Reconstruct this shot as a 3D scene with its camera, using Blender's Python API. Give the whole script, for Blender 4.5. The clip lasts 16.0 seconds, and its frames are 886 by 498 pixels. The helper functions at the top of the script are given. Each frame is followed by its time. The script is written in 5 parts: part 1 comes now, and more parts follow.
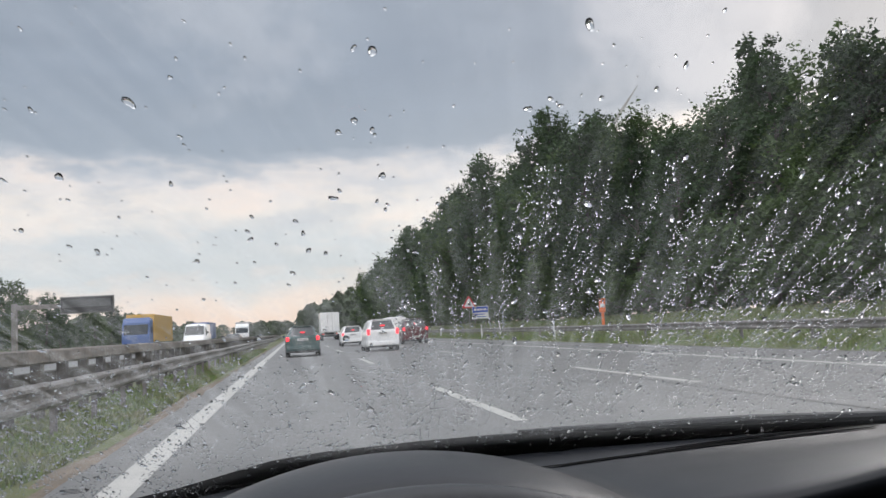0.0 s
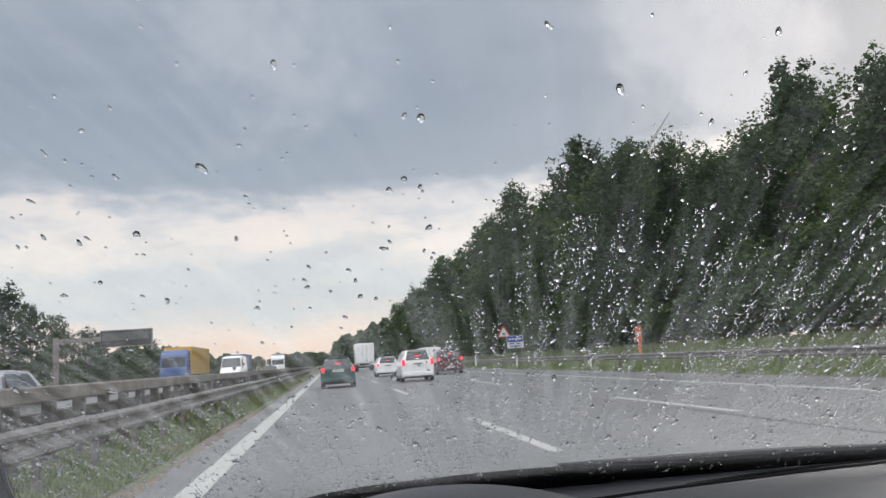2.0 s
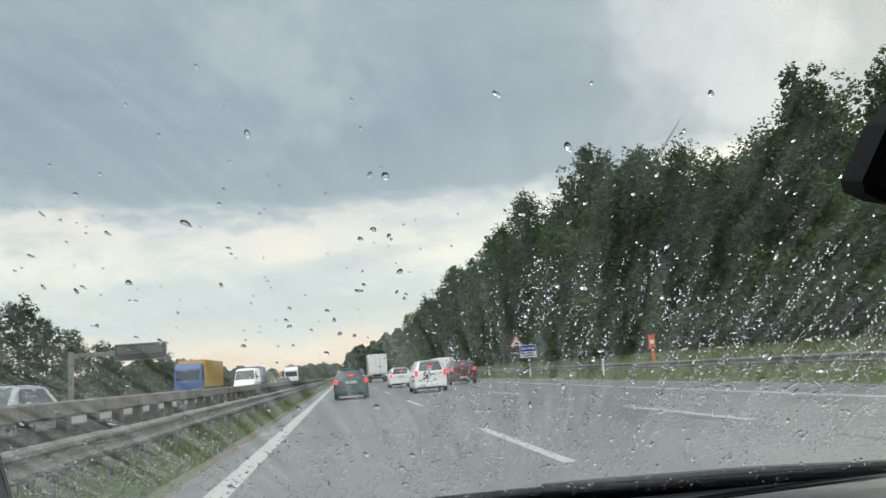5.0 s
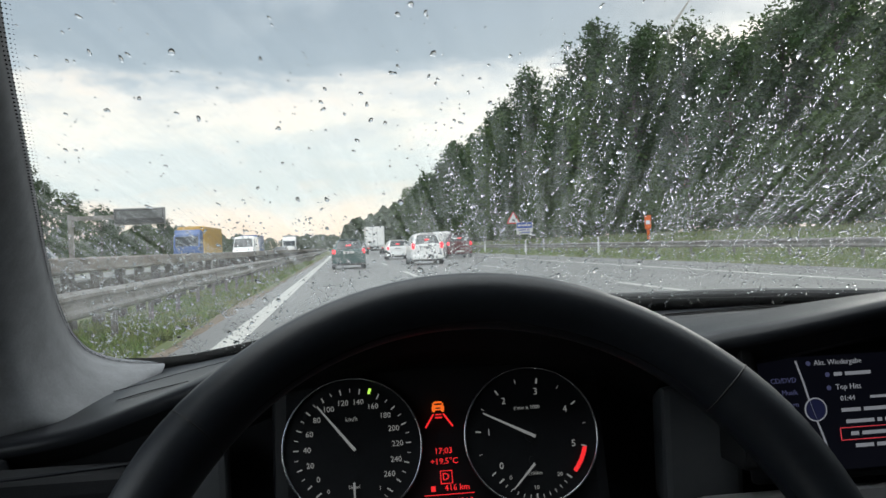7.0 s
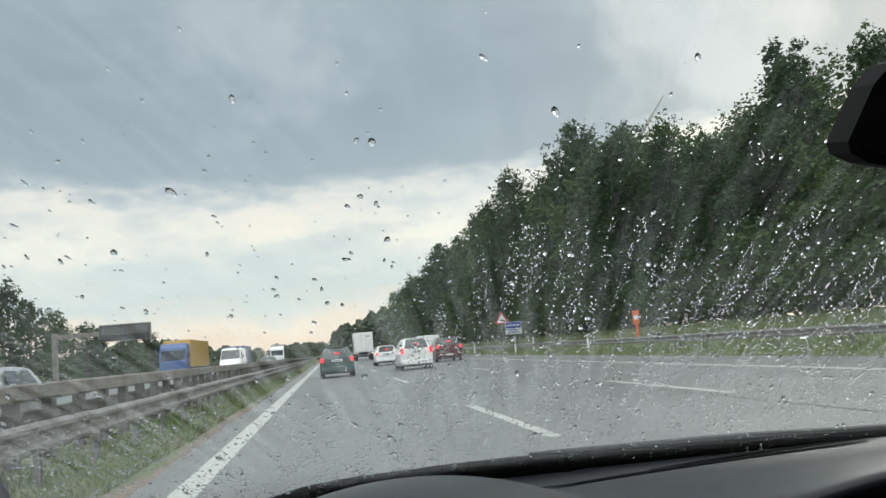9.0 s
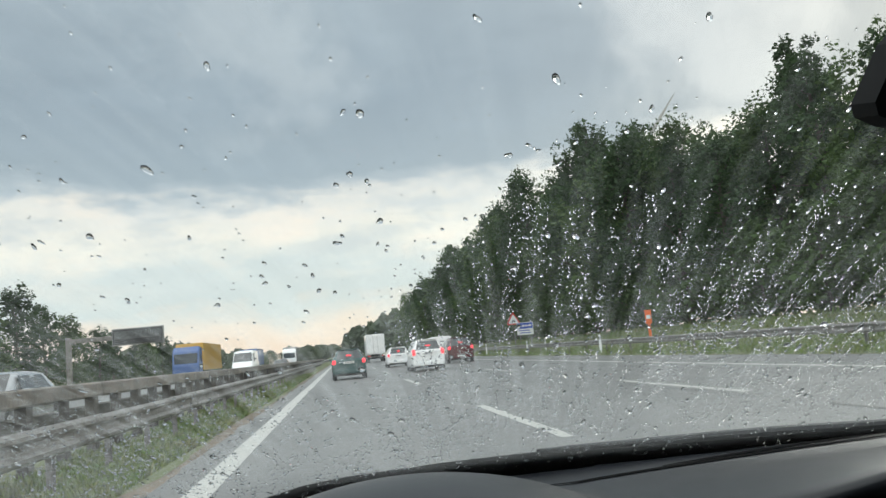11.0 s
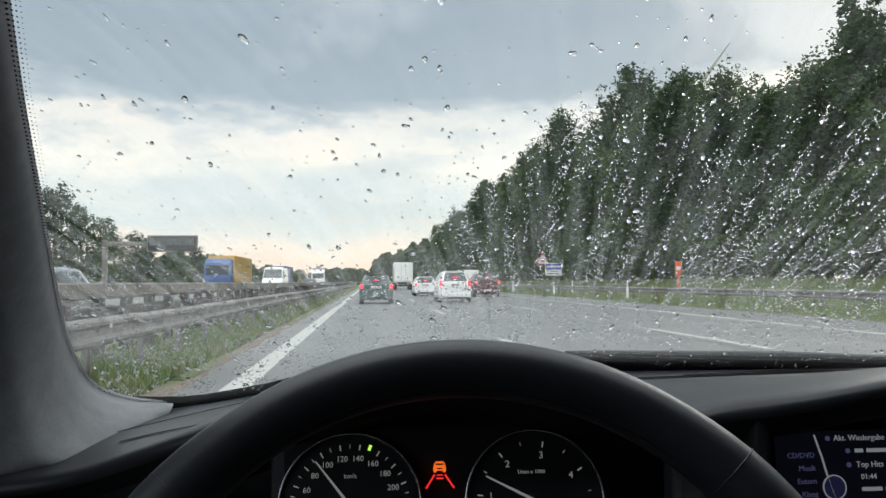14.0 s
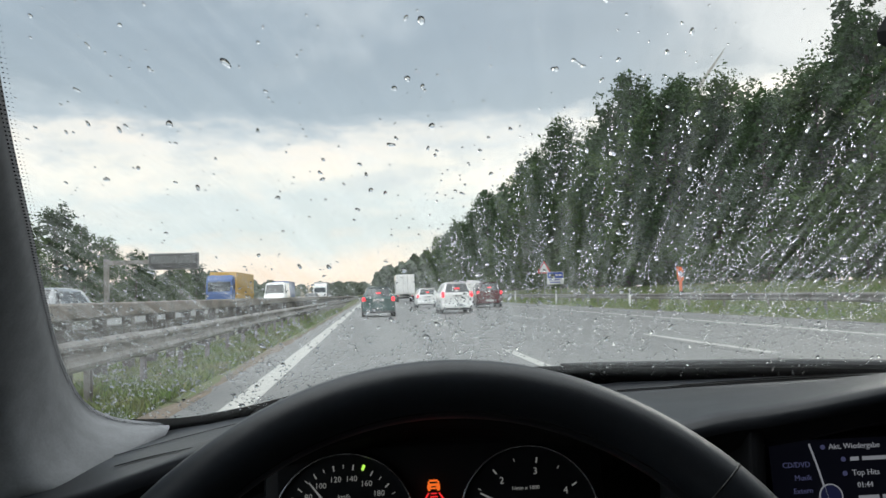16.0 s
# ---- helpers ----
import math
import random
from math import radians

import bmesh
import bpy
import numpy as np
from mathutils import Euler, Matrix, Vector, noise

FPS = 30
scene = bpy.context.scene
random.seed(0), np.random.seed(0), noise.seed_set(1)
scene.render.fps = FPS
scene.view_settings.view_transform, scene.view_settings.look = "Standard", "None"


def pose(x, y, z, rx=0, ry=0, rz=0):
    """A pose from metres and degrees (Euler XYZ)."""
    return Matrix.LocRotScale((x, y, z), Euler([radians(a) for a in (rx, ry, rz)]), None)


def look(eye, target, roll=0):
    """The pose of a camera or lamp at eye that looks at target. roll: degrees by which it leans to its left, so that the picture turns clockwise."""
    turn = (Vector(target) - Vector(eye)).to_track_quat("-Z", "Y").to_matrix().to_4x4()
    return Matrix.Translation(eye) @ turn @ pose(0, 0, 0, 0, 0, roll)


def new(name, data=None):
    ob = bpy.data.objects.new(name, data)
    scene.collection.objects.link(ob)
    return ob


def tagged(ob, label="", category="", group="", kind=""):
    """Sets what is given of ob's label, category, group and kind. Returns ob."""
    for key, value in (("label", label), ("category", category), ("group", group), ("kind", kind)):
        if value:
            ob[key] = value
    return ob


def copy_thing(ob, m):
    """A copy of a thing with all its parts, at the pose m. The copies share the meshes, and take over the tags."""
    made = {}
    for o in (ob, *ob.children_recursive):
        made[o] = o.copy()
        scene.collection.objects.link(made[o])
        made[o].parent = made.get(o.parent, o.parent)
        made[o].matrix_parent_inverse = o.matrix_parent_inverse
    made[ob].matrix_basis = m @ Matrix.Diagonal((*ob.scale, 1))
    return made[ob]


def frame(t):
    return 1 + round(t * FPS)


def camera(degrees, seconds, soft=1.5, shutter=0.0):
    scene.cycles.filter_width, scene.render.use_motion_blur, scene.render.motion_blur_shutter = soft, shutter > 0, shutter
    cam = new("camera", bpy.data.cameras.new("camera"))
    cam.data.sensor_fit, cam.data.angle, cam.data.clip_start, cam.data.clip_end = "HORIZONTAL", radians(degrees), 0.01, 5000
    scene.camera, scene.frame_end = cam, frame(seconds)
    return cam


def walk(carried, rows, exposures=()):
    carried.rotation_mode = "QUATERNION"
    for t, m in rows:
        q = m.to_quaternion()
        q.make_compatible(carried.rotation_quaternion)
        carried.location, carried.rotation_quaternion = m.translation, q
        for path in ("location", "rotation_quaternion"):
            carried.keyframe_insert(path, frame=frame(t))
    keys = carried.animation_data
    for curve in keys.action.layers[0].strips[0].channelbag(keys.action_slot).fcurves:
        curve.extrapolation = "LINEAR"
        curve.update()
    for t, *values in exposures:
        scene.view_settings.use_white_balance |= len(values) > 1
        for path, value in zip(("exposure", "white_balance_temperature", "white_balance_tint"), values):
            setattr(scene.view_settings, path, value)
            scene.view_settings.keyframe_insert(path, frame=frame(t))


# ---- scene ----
# ---- camera: a phone held behind the wheel of a car in the left lane ----
cam = camera(56.0, 16.0)
PATH = [
    # t, x, y, z, yaw, pitch, roll
    (0, 0.0198, 0.1082, 1.0951, -10.31, 5.26, -3.15),
    (0.5, 0.0134, 0.0861, 1.0922, -9.51, 5.69, -3.41),
    (1, 0.0094, 0.0735, 1.1085, -8.71, 6.13, -3.74),
    (1.5, 0.02, 0.078, 1.1006, -8.27, 7.13, -4.05),
    (2, 0.007, 0.0700, 1.1029, -8.12, 7.43, -3.67),
    (2.5, 0.006, 0.0780, 1.0948, -7.9, 7.86, -4.07),
    (3, 0.012, 0.085, 1.1099, -7.69, 8.29, -4.65),
    (5.5, 0.0331, 0.0139, 1.1184, -7.17, 8.03, -4.08),
    (6, 0.005, 0.0364, 1.0539, -6.95, 3.19, -3.31),
    (6.5, 0.0029, 0.0198, 1.0368, -7.03, -0.93, -2.33),
    (7, 0.0023, 0.003, 1.0486, -6.97, -0.38, -2.46),
    (7.5, 0.0058, -0.0112, 1.0625, -6.94, 2.7, -2.54),
    (8, 0.0124, 0.0084, 1.0834, -8.32, 5.32, -3.59),
    (10.5, 0.0473, 0.0389, 1.1198, -7.26, 6.89, -6.2),
    (11, 0.0439, 0.0585, 1.1011, -7.52, 6.72, -5.32),
    (11.5, 0.0582, 0.0557, 1.115, -7.69, 6.04, -5.66),
    (12, 0.0475, 0.0600, 1.1150, -8.0, 6.5, -4.3),
    (12.5, 0.0451, 0.0679, 1.1, -7.48, 5.92, -3.48),
    (13, 0.0342, 0.0606, 1.0864, -6.06, 5.26, -2.65),
    (13.5, 0.0216, 0.0292, 1.0727, -5.35, 4, -1.03),
    (14, 0.0195, 0.0131, 1.0623, -5.06, 2.25, -0.29),
    (14.5, 0.0272, 0.0114, 1.0553, -4.74, 2.11, -0.68),
    (15, 0.0269, 0.0121, 1.0657, -4.75, 2.08, -1.34),
    (15.5, 0.0305, 0.0155, 1.0664, -5.04, 2.54, -1.69),
    (16, 0.0294, 0.0122, 1.0669, -4.99, 3.02, -1.66),
]
walk(cam, [(t, pose(x, y, z, 90 + p, 0, yw) @ pose(0, 0, 0, 0, 0, r)) for t, x, y, z, yw, p, r in PATH],
     exposures=[(0.0, -0.08, 6500, 15), (2.0, -0.08, 6500, 14.5), (2.5, -0.06, 6500, 5), (5.5, 0.0, 6500, 4), (6.5, 0.2, 6500, 7), (7.2, 0.2, 6500, 7), (8.0, 0.0, 6500, 4), (10.5, 0.04, 6500, 4.5), (13.0, 0.1, 6500, 5), (14.3, 0.16, 6500, 7), (16.0, 0.16, 6500, 7)])


# ---- node helpers ----
def node(tree, kind, links=None, operation=""):
    n = tree.nodes.new(kind)
    if operation:
        n.operation = operation
    for k, v in (links or {}).items():
        sock = n.inputs[k]
        if isinstance(v, bpy.types.NodeSocket):
            tree.links.new(v, sock)
        else:
            sock.default_value = v
    return n


def calc(tree, op, a, b=0.0, c=0.0):
    return node(tree, "ShaderNodeMath", {0: a, 1: b, 2: c}, operation=op).outputs[0]


def blend(tree, fac, a, b, mode="MIX"):
    n = tree.nodes.new("ShaderNodeMix")
    n.data_type, n.blend_type = "RGBA", mode
    for k, v in ((0, fac), (6, a), (7, b)):
        if isinstance(v, bpy.types.NodeSocket):
            tree.links.new(v, n.inputs[k])
        else:
            n.inputs[k].default_value = v
    return n.outputs[2]


def ramp(tree, fac, stops, mode="LINEAR"):
    n = node(tree, "ShaderNodeValToRGB", {0: fac})
    n.color_ramp.interpolation = mode
    els = n.color_ramp.elements
    while len(els) < len(stops):
        els.new(0.5)
    for e, (p, c) in zip(els, stops):
        e.position = p
        e.color = (*c, 1) if len(c) == 3 else c
    return n.outputs[0]


# ---- world: heavy rain cloud above a bright band, low sun behind cloud ahead to the right ----
SUN_AZ, SUN_EL = radians(42), radians(22)
world = bpy.data.worlds.new("sky")
scene.world = world
world.use_nodes = True
wt = world.node_tree
wt.nodes.clear()
tc = node(wt, "ShaderNodeTexCoord")
sep = node(wt, "ShaderNodeSeparateXYZ", {0: tc.outputs["Generated"]})
az = calc(wt, "ARCTAN2", sep.outputs[0], sep.outputs[1])
el = sep.outputs[2]
flat = node(wt, "ShaderNodeCombineXYZ", {0: az, 1: calc(wt, "MULTIPLY", el, 2.6), 2: 0.37}).outputs[0]
n_big = node(wt, "ShaderNodeTexNoise", {"Vector": flat, "Scale": 3.4, "Detail": 5.0, "Roughness": 0.55}).outputs[0]
n_fine = node(wt, "ShaderNodeTexNoise", {"Vector": flat, "Scale": 11.0, "Detail": 6.0, "Roughness": 0.6}).outputs[0]
shift = calc(wt, "ADD", calc(wt, "MULTIPLY", calc(wt, "SUBTRACT", n_big, 0.5), 0.085),
             calc(wt, "MULTIPLY", calc(wt, "SUBTRACT", n_fine, 0.5), 0.085))
level = calc(wt, "ADD", el, shift)
# cloud base rises to the right
level = calc(wt, "SUBTRACT", level, calc(wt, "MULTIPLY", calc(wt, "MAXIMUM", calc(wt, "SUBTRACT", az, 0.3), 0.0), 0.1))
clouds = ramp(wt, level, [
    (0.0, (0.86, 0.70, 0.60)), (0.035, (0.84, 0.74, 0.67)), (0.065, (0.60, 0.65, 0.67)), (0.112, (0.63, 0.67, 0.68)),
    (0.150, (0.83, 0.785, 0.72)), (0.188, (0.75, 0.72, 0.69)), (0.206, (0.42, 0.465, 0.51)), (0.224, (0.325, 0.375, 0.425)),
    (0.30, (0.30, 0.35, 0.405)), (0.42, (0.35, 0.40, 0.45)), (0.50, (0.42, 0.47, 0.51)), (0.64, (0.95, 0.99, 1.03)), (1.0, (1.75, 1.79, 1.83))])
behind = node(wt, "ShaderNodeMapRange", {0: sep.outputs[1], 1: 0.1, 2: -0.5, 3: 1.0, 4: 2.2}).outputs[0]
clouds = blend(wt, 1.0, clouds, node(wt, "ShaderNodeCombineColor", {0: behind, 1: behind, 2: behind}).outputs[0], "MULTIPLY")
tone = calc(wt, "ADD", 0.80, calc(wt, "ADD", calc(wt, "MULTIPLY", n_fine, 0.22), calc(wt, "MULTIPLY", n_big, 0.2)))
west = node(wt, "ShaderNodeMapRange", {0: az, 1: -0.4, 2: 0.0, 3: 1.06, 4: 1.0}).outputs[0]
tone = calc(wt, "MULTIPLY", tone, west)
clouds = blend(wt, 1.0, clouds, node(wt, "ShaderNodeCombineColor", {0: tone, 1: tone, 2: tone}).outputs[0], "MULTIPLY")

n_puff = node(wt, "ShaderNodeTexNoise", {"Vector": tc.outputs["Generated"], "Scale": 9.0, "Detail": 6.0, "Roughness": 0.55}).outputs[0]


def glow(direction, inner, outer):
    d = Vector(direction).normalized()
    dot = node(wt, "ShaderNodeVectorMath", {0: tc.outputs["Generated"], 1: tuple(d)}, operation="DOT_PRODUCT").outputs["Value"]
    dot = calc(wt, "ADD", dot, calc(wt, "MULTIPLY", calc(wt, "SUBTRACT", n_puff, 0.5), 0.030))
    fade = node(wt, "ShaderNodeMapRange", {0: dot, 1: math.cos(radians(outer)), 2: math.cos(radians(inner)), 3: 0.0, 4: 1.0})
    fade.interpolation_type = "SMOOTHSTEP"
    return fade.outputs[0]


# thin places in the cloud
puff = calc(wt, "MULTIPLY", glow((0.44, 0.85, 0.34), 0.5, 8.5), 0.60)
clouds = blend(wt, puff, clouds, (0.74, 0.745, 0.755, 1))
puff2 = calc(wt, "MULTIPLY", glow((-0.06, 0.93, 0.355), 0.3, 7.0), 0.36)
clouds = blend(wt, puff2, clouds, (0.60, 0.63, 0.66, 1))
n_lump = node(wt, "ShaderNodeTexNoise", {"Vector": flat, "Scale": 7.5, "Detail": 7.0, "Roughness": 0.62}).outputs[0]
band = calc(wt, "MULTIPLY", node(wt, "ShaderNodeMapRange", {0: level, 1: 0.07, 2: 0.15, 3: 0.0, 4: 1.0}).outputs[0],
            node(wt, "ShaderNodeMapRange", {0: level, 1: 0.215, 2: 0.185, 3: 0.0, 4: 1.0}).outputs[0])
lump = calc(wt, "MULTIPLY", band, node(wt, "ShaderNodeMapRange", {0: n_lump, 1: 0.50, 2: 0.66, 3: 0.0, 4: 0.75}).outputs[0])
clouds = blend(wt, lump, clouds, (0.95, 0.83, 0.73, 1))
hollow = calc(wt, "MULTIPLY", band, node(wt, "ShaderNodeMapRange", {0: n_lump, 1: 0.48, 2: 0.34, 3: 0.0, 4: 0.6}).outputs[0])
clouds = blend(wt, hollow, clouds, (0.50, 0.55, 0.60, 1))
low = node(wt, "ShaderNodeMapRange", {0: level, 1: 0.22, 2: 0.15, 3: 0.0, 4: 1.0}).outputs[0]
bright = calc(wt, "MULTIPLY", glow((0.62, 0.76, 0.14), 6.0, 34.0), low)
clouds = blend(wt, bright, clouds, (1.02, 0.97, 0.90, 1))
nishita = node(wt, "ShaderNodeTexSky")
nishita.sky_type, nishita.sun_disc, nishita.sun_elevation, nishita.sun_rotation = "NISHITA", False, SUN_EL, SUN_AZ
veil = blend(wt, 0.985, nishita.outputs[0], clouds)
bg = node(wt, "ShaderNodeBackground", {0: veil, 1: 1.0})
wt.links.new(bg.outputs[0], node(wt, "ShaderNodeOutputWorld").inputs[0])

sun = new("sun", bpy.data.lights.new("sun", "SUN"))
sun.data.energy, sun.data.angle, sun.data.color = 0.7, radians(25), (1.0, 0.975, 0.94)
sun.matrix_world = look((300 * math.sin(SUN_AZ), 300 * math.cos(SUN_AZ), 300 * math.tan(SUN_EL)), (0, 0, 0))


# ---- materials ----
def material(name, color, rough=0.6, metal=0.0, vary=0.25, scale=6.0, bump=0.0, bump_scale=60.0, other=None, spec=0.5,
             rough_vary=0.0, coat=0.0, island=0.0, per_object=0.0):
    """Two scales of noise in the colour, fine bump, and optional variation from piece to piece."""
    m = bpy.data.materials.new(name)
    m.use_nodes = True
    t = m.node_tree
    b = t.nodes["Principled BSDF"]
    pos = node(t, "ShaderNodeTexCoord").outputs["Object"]
    n1 = node(t, "ShaderNodeTexNoise", {"Vector": pos, "Scale": scale, "Detail": 5.0, "Roughness": 0.6}).outputs[0]
    n2 = node(t, "ShaderNodeTexNoise", {"Vector": pos, "Scale": scale * 9.3, "Detail": 3.0}).outputs[0]
    mixed = calc(t, "ADD", calc(t, "MULTIPLY", n1, 0.65), calc(t, "MULTIPLY", n2, 0.35))
    other = other or tuple(c * 0.45 for c in color)
    wide = node(t, "ShaderNodeMapRange", {0: mixed, 1: 0.36, 2: 0.64, 3: 0.0, 4: 1.0}).outputs[0]
    col = blend(t, calc(t, "MULTIPLY", wide, min(1.0, vary * 2)), (*color, 1), (*other, 1))
    if island or per_object:
        rnd = node(t, "ShaderNodeNewGeometry").outputs["Random Per Island"] if island else node(t, "ShaderNodeObjectInfo").outputs["Random"]
        k = node(t, "ShaderNodeMapRange", {0: rnd, 3: 1 - (island or per_object), 4: 1 + (island or per_object)}).outputs[0]
        col = blend(t, 1.0, col, node(t, "ShaderNodeCombineColor", {0: k, 1: k, 2: calc(t, "POWER", k, 0.7)}).outputs[0], "MULTIPLY")
    t.links.new(col, b.inputs["Base Color"])
    b.inputs["Metallic"].default_value = metal
    b.inputs["Specular IOR Level"].default_value = spec
    b.inputs["Coat Weight"].default_value = coat
    if rough_vary:
        t.links.new(calc(t, "ADD", rough - rough_vary, calc(t, "MULTIPLY", n1, 2 * rough_vary)), b.inputs["Roughness"])
    else:
        b.inputs["Roughness"].default_value = rough
    if bump:
        n3 = node(t, "ShaderNodeTexNoise", {"Vector": pos, "Scale": bump_scale, "Detail": 4.0}).outputs[0]
        bp = node(t, "ShaderNodeBump", {"Strength": bump, "Distance": 1.0 / bump_scale, "Height": n3})
        t.links.new(bp.outputs[0], b.inputs["Normal"])
    return m


def lit(name, color, strength):
    m = bpy.data.materials.new(name)
    m.use_nodes = True
    b = m.node_tree.nodes["Principled BSDF"]
    b.inputs["Base Color"].default_value = (*[c * 0.3 for c in color], 1)
    b.inputs["Emission Color"].default_value = (*color, 1)
    b.inputs["Emission Strength"].default_value = strength
    b.inputs["Roughness"].default_value = 0.5
    return m


def glassy(name, color=(1, 1, 1), ior=1.33, rough=0.0):
    m = bpy.data.materials.new(name)
    m.use_nodes = True
    b = m.node_tree.nodes["Principled BSDF"]
    b.inputs["Base Color"].default_value = (*color, 1)
    b.inputs["Transmission Weight"].default_value = 1.0
    b.inputs["IOR"].default_value = ior
    b.inputs["Roughness"].default_value = rough
    return m


def road_material():
    """Grey asphalt, damp, with worn wheel tracks, fine stone grain and old seams."""
    m = bpy.data.materials.new("asphalt")
    m.use_nodes = True
    t = m.node_tree
    b = t.nodes["Principled BSDF"]
    pos = node(t, "ShaderNodeTexCoord").outputs["Object"]
    s = node(t, "ShaderNodeSeparateXYZ", {0: pos})
    stretched = node(t, "ShaderNodeVectorMath", {0: pos, 1: (1.0, 0.08, 1.0)}, operation="MULTIPLY").outputs[0]
    streak = node(t, "ShaderNodeTexNoise", {"Vector": stretched, "Scale": 2.2, "Detail": 6.0, "Roughness": 0.6}).outputs[0]
    grain = node(t, "ShaderNodeTexNoise", {"Vector": pos, "Scale": 70.0, "Detail": 3.0}).outputs[0]
    patch = node(t, "ShaderNodeTexNoise", {"Vector": pos, "Scale": 0.35, "Detail": 4.0}).outputs[0]
    track = calc(t, "COSINE", calc(t, "MULTIPLY", calc(t, "ADD", s.outputs[0], 1.32), 2 * math.pi / 1.87))
    v = calc(t, "ADD", calc(t, "MULTIPLY", streak, 0.5), calc(t, "ADD", calc(t, "MULTIPLY", patch, 0.4), calc(t, "MULTIPLY", grain, 0.35)))
    v = calc(t, "ADD", v, calc(t, "MULTIPLY", track, 0.05))
    col = ramp(t, v, [(0.35, (0.088, 0.088, 0.086)), (0.65, (0.142, 0.141, 0.137)), (0.9, (0.18, 0.178, 0.172))])
    t.links.new(col, b.inputs["Base Color"])
    t.links.new(calc(t, "ADD", 0.40, calc(t, "MULTIPLY", streak, 0.25)), b.inputs["Roughness"])
    bp = node(t, "ShaderNodeBump", {"Strength": 0.35, "Distance": 0.01, "Height": grain})
    t.links.new(bp.outputs[0], b.inputs["Normal"])
    return m


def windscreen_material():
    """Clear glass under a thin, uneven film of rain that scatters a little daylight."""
    m = bpy.data.materials.new("wet_windscreen_glass")
    m.use_nodes = True
    t = m.node_tree
    t.nodes.clear()
    pos = node(t, "ShaderNodeTexCoord").outputs["Object"]
    s = node(t, "ShaderNodeSeparateXYZ", {0: pos})
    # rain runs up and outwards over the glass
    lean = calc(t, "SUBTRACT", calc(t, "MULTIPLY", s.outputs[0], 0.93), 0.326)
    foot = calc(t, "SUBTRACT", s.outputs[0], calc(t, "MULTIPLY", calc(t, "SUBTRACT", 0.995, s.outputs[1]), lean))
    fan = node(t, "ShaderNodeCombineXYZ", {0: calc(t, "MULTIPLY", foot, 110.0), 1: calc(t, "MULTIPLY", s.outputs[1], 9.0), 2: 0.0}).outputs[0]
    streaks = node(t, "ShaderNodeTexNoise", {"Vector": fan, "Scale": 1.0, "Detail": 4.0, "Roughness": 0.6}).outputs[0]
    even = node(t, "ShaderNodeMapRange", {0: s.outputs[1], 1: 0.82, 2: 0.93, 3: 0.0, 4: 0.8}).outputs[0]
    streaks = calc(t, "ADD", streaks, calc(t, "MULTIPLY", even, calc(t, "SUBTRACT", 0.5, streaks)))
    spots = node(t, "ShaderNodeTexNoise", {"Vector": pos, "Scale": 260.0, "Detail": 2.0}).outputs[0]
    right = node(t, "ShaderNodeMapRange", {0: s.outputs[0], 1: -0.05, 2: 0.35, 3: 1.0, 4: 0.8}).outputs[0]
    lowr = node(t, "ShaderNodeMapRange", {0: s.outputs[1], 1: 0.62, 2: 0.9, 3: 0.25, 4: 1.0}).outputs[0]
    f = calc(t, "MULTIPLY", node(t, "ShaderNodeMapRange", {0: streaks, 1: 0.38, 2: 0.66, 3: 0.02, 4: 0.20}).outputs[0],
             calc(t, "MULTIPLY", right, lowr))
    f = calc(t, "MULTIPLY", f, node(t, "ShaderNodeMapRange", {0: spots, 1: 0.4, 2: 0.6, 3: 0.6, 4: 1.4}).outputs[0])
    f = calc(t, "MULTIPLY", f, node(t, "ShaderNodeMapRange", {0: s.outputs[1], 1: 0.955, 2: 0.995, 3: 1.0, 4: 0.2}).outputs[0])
    clear = node(t, "ShaderNodeBsdfTransparent", {0: (0.97, 0.985, 0.98, 1)})
    gloss = node(t, "ShaderNodeBsdfGlossy", {0: (1, 1, 1, 1), "Roughness": 0.02})
    pane = node(t, "ShaderNodeMixShader", {0: 0.012, 1: clear.outputs[0], 2: gloss.outputs[0]})
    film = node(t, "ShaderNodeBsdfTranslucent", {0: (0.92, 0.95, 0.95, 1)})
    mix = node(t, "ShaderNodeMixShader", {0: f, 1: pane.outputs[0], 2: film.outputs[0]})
    t.links.new(mix.outputs[0], node(t, "ShaderNodeOutputMaterial").inputs[0])
    return m


def leaf_material(name, dark, light):
    m = bpy.data.materials.new(name)
    m.use_nodes = True
    t = m.node_tree
    b = t.nodes["Principled BSDF"]
    pos = node(t, "ShaderNodeTexCoord").outputs["Object"]
    n1 = node(t, "ShaderNodeTexNoise", {"Vector": pos, "Scale": 0.7, "Detail": 3.0}).outputs[0]
    isl = node(t, "ShaderNodeNewGeometry").outputs["Random Per Island"]
    obj = node(t, "ShaderNodeObjectInfo").outputs["Random"]
    v = calc(t, "ADD", calc(t, "MULTIPLY", n1, 0.5), calc(t, "ADD", calc(t, "MULTIPLY", isl, 0.24), calc(t, "MULTIPLY", obj, 0.38)))
    t.links.new(ramp(t, v, [(0.25, dark), (0.85, light)]), b.inputs["Base Color"])
    b.inputs["Roughness"].default_value = 0.6
    b.inputs["Specular IOR Level"].default_value = 0.25
    tr = node(t, "ShaderNodeBsdfTranslucent", {0: (*[c * 1.2 for c in light], 1)})
    mix = node(t, "ShaderNodeMixShader", {0: 0.16, 1: b.outputs[0], 2: tr.outputs[0]})
    t.links.new(mix.outputs[0], t.nodes["Material Output"].inputs[0])
    return m


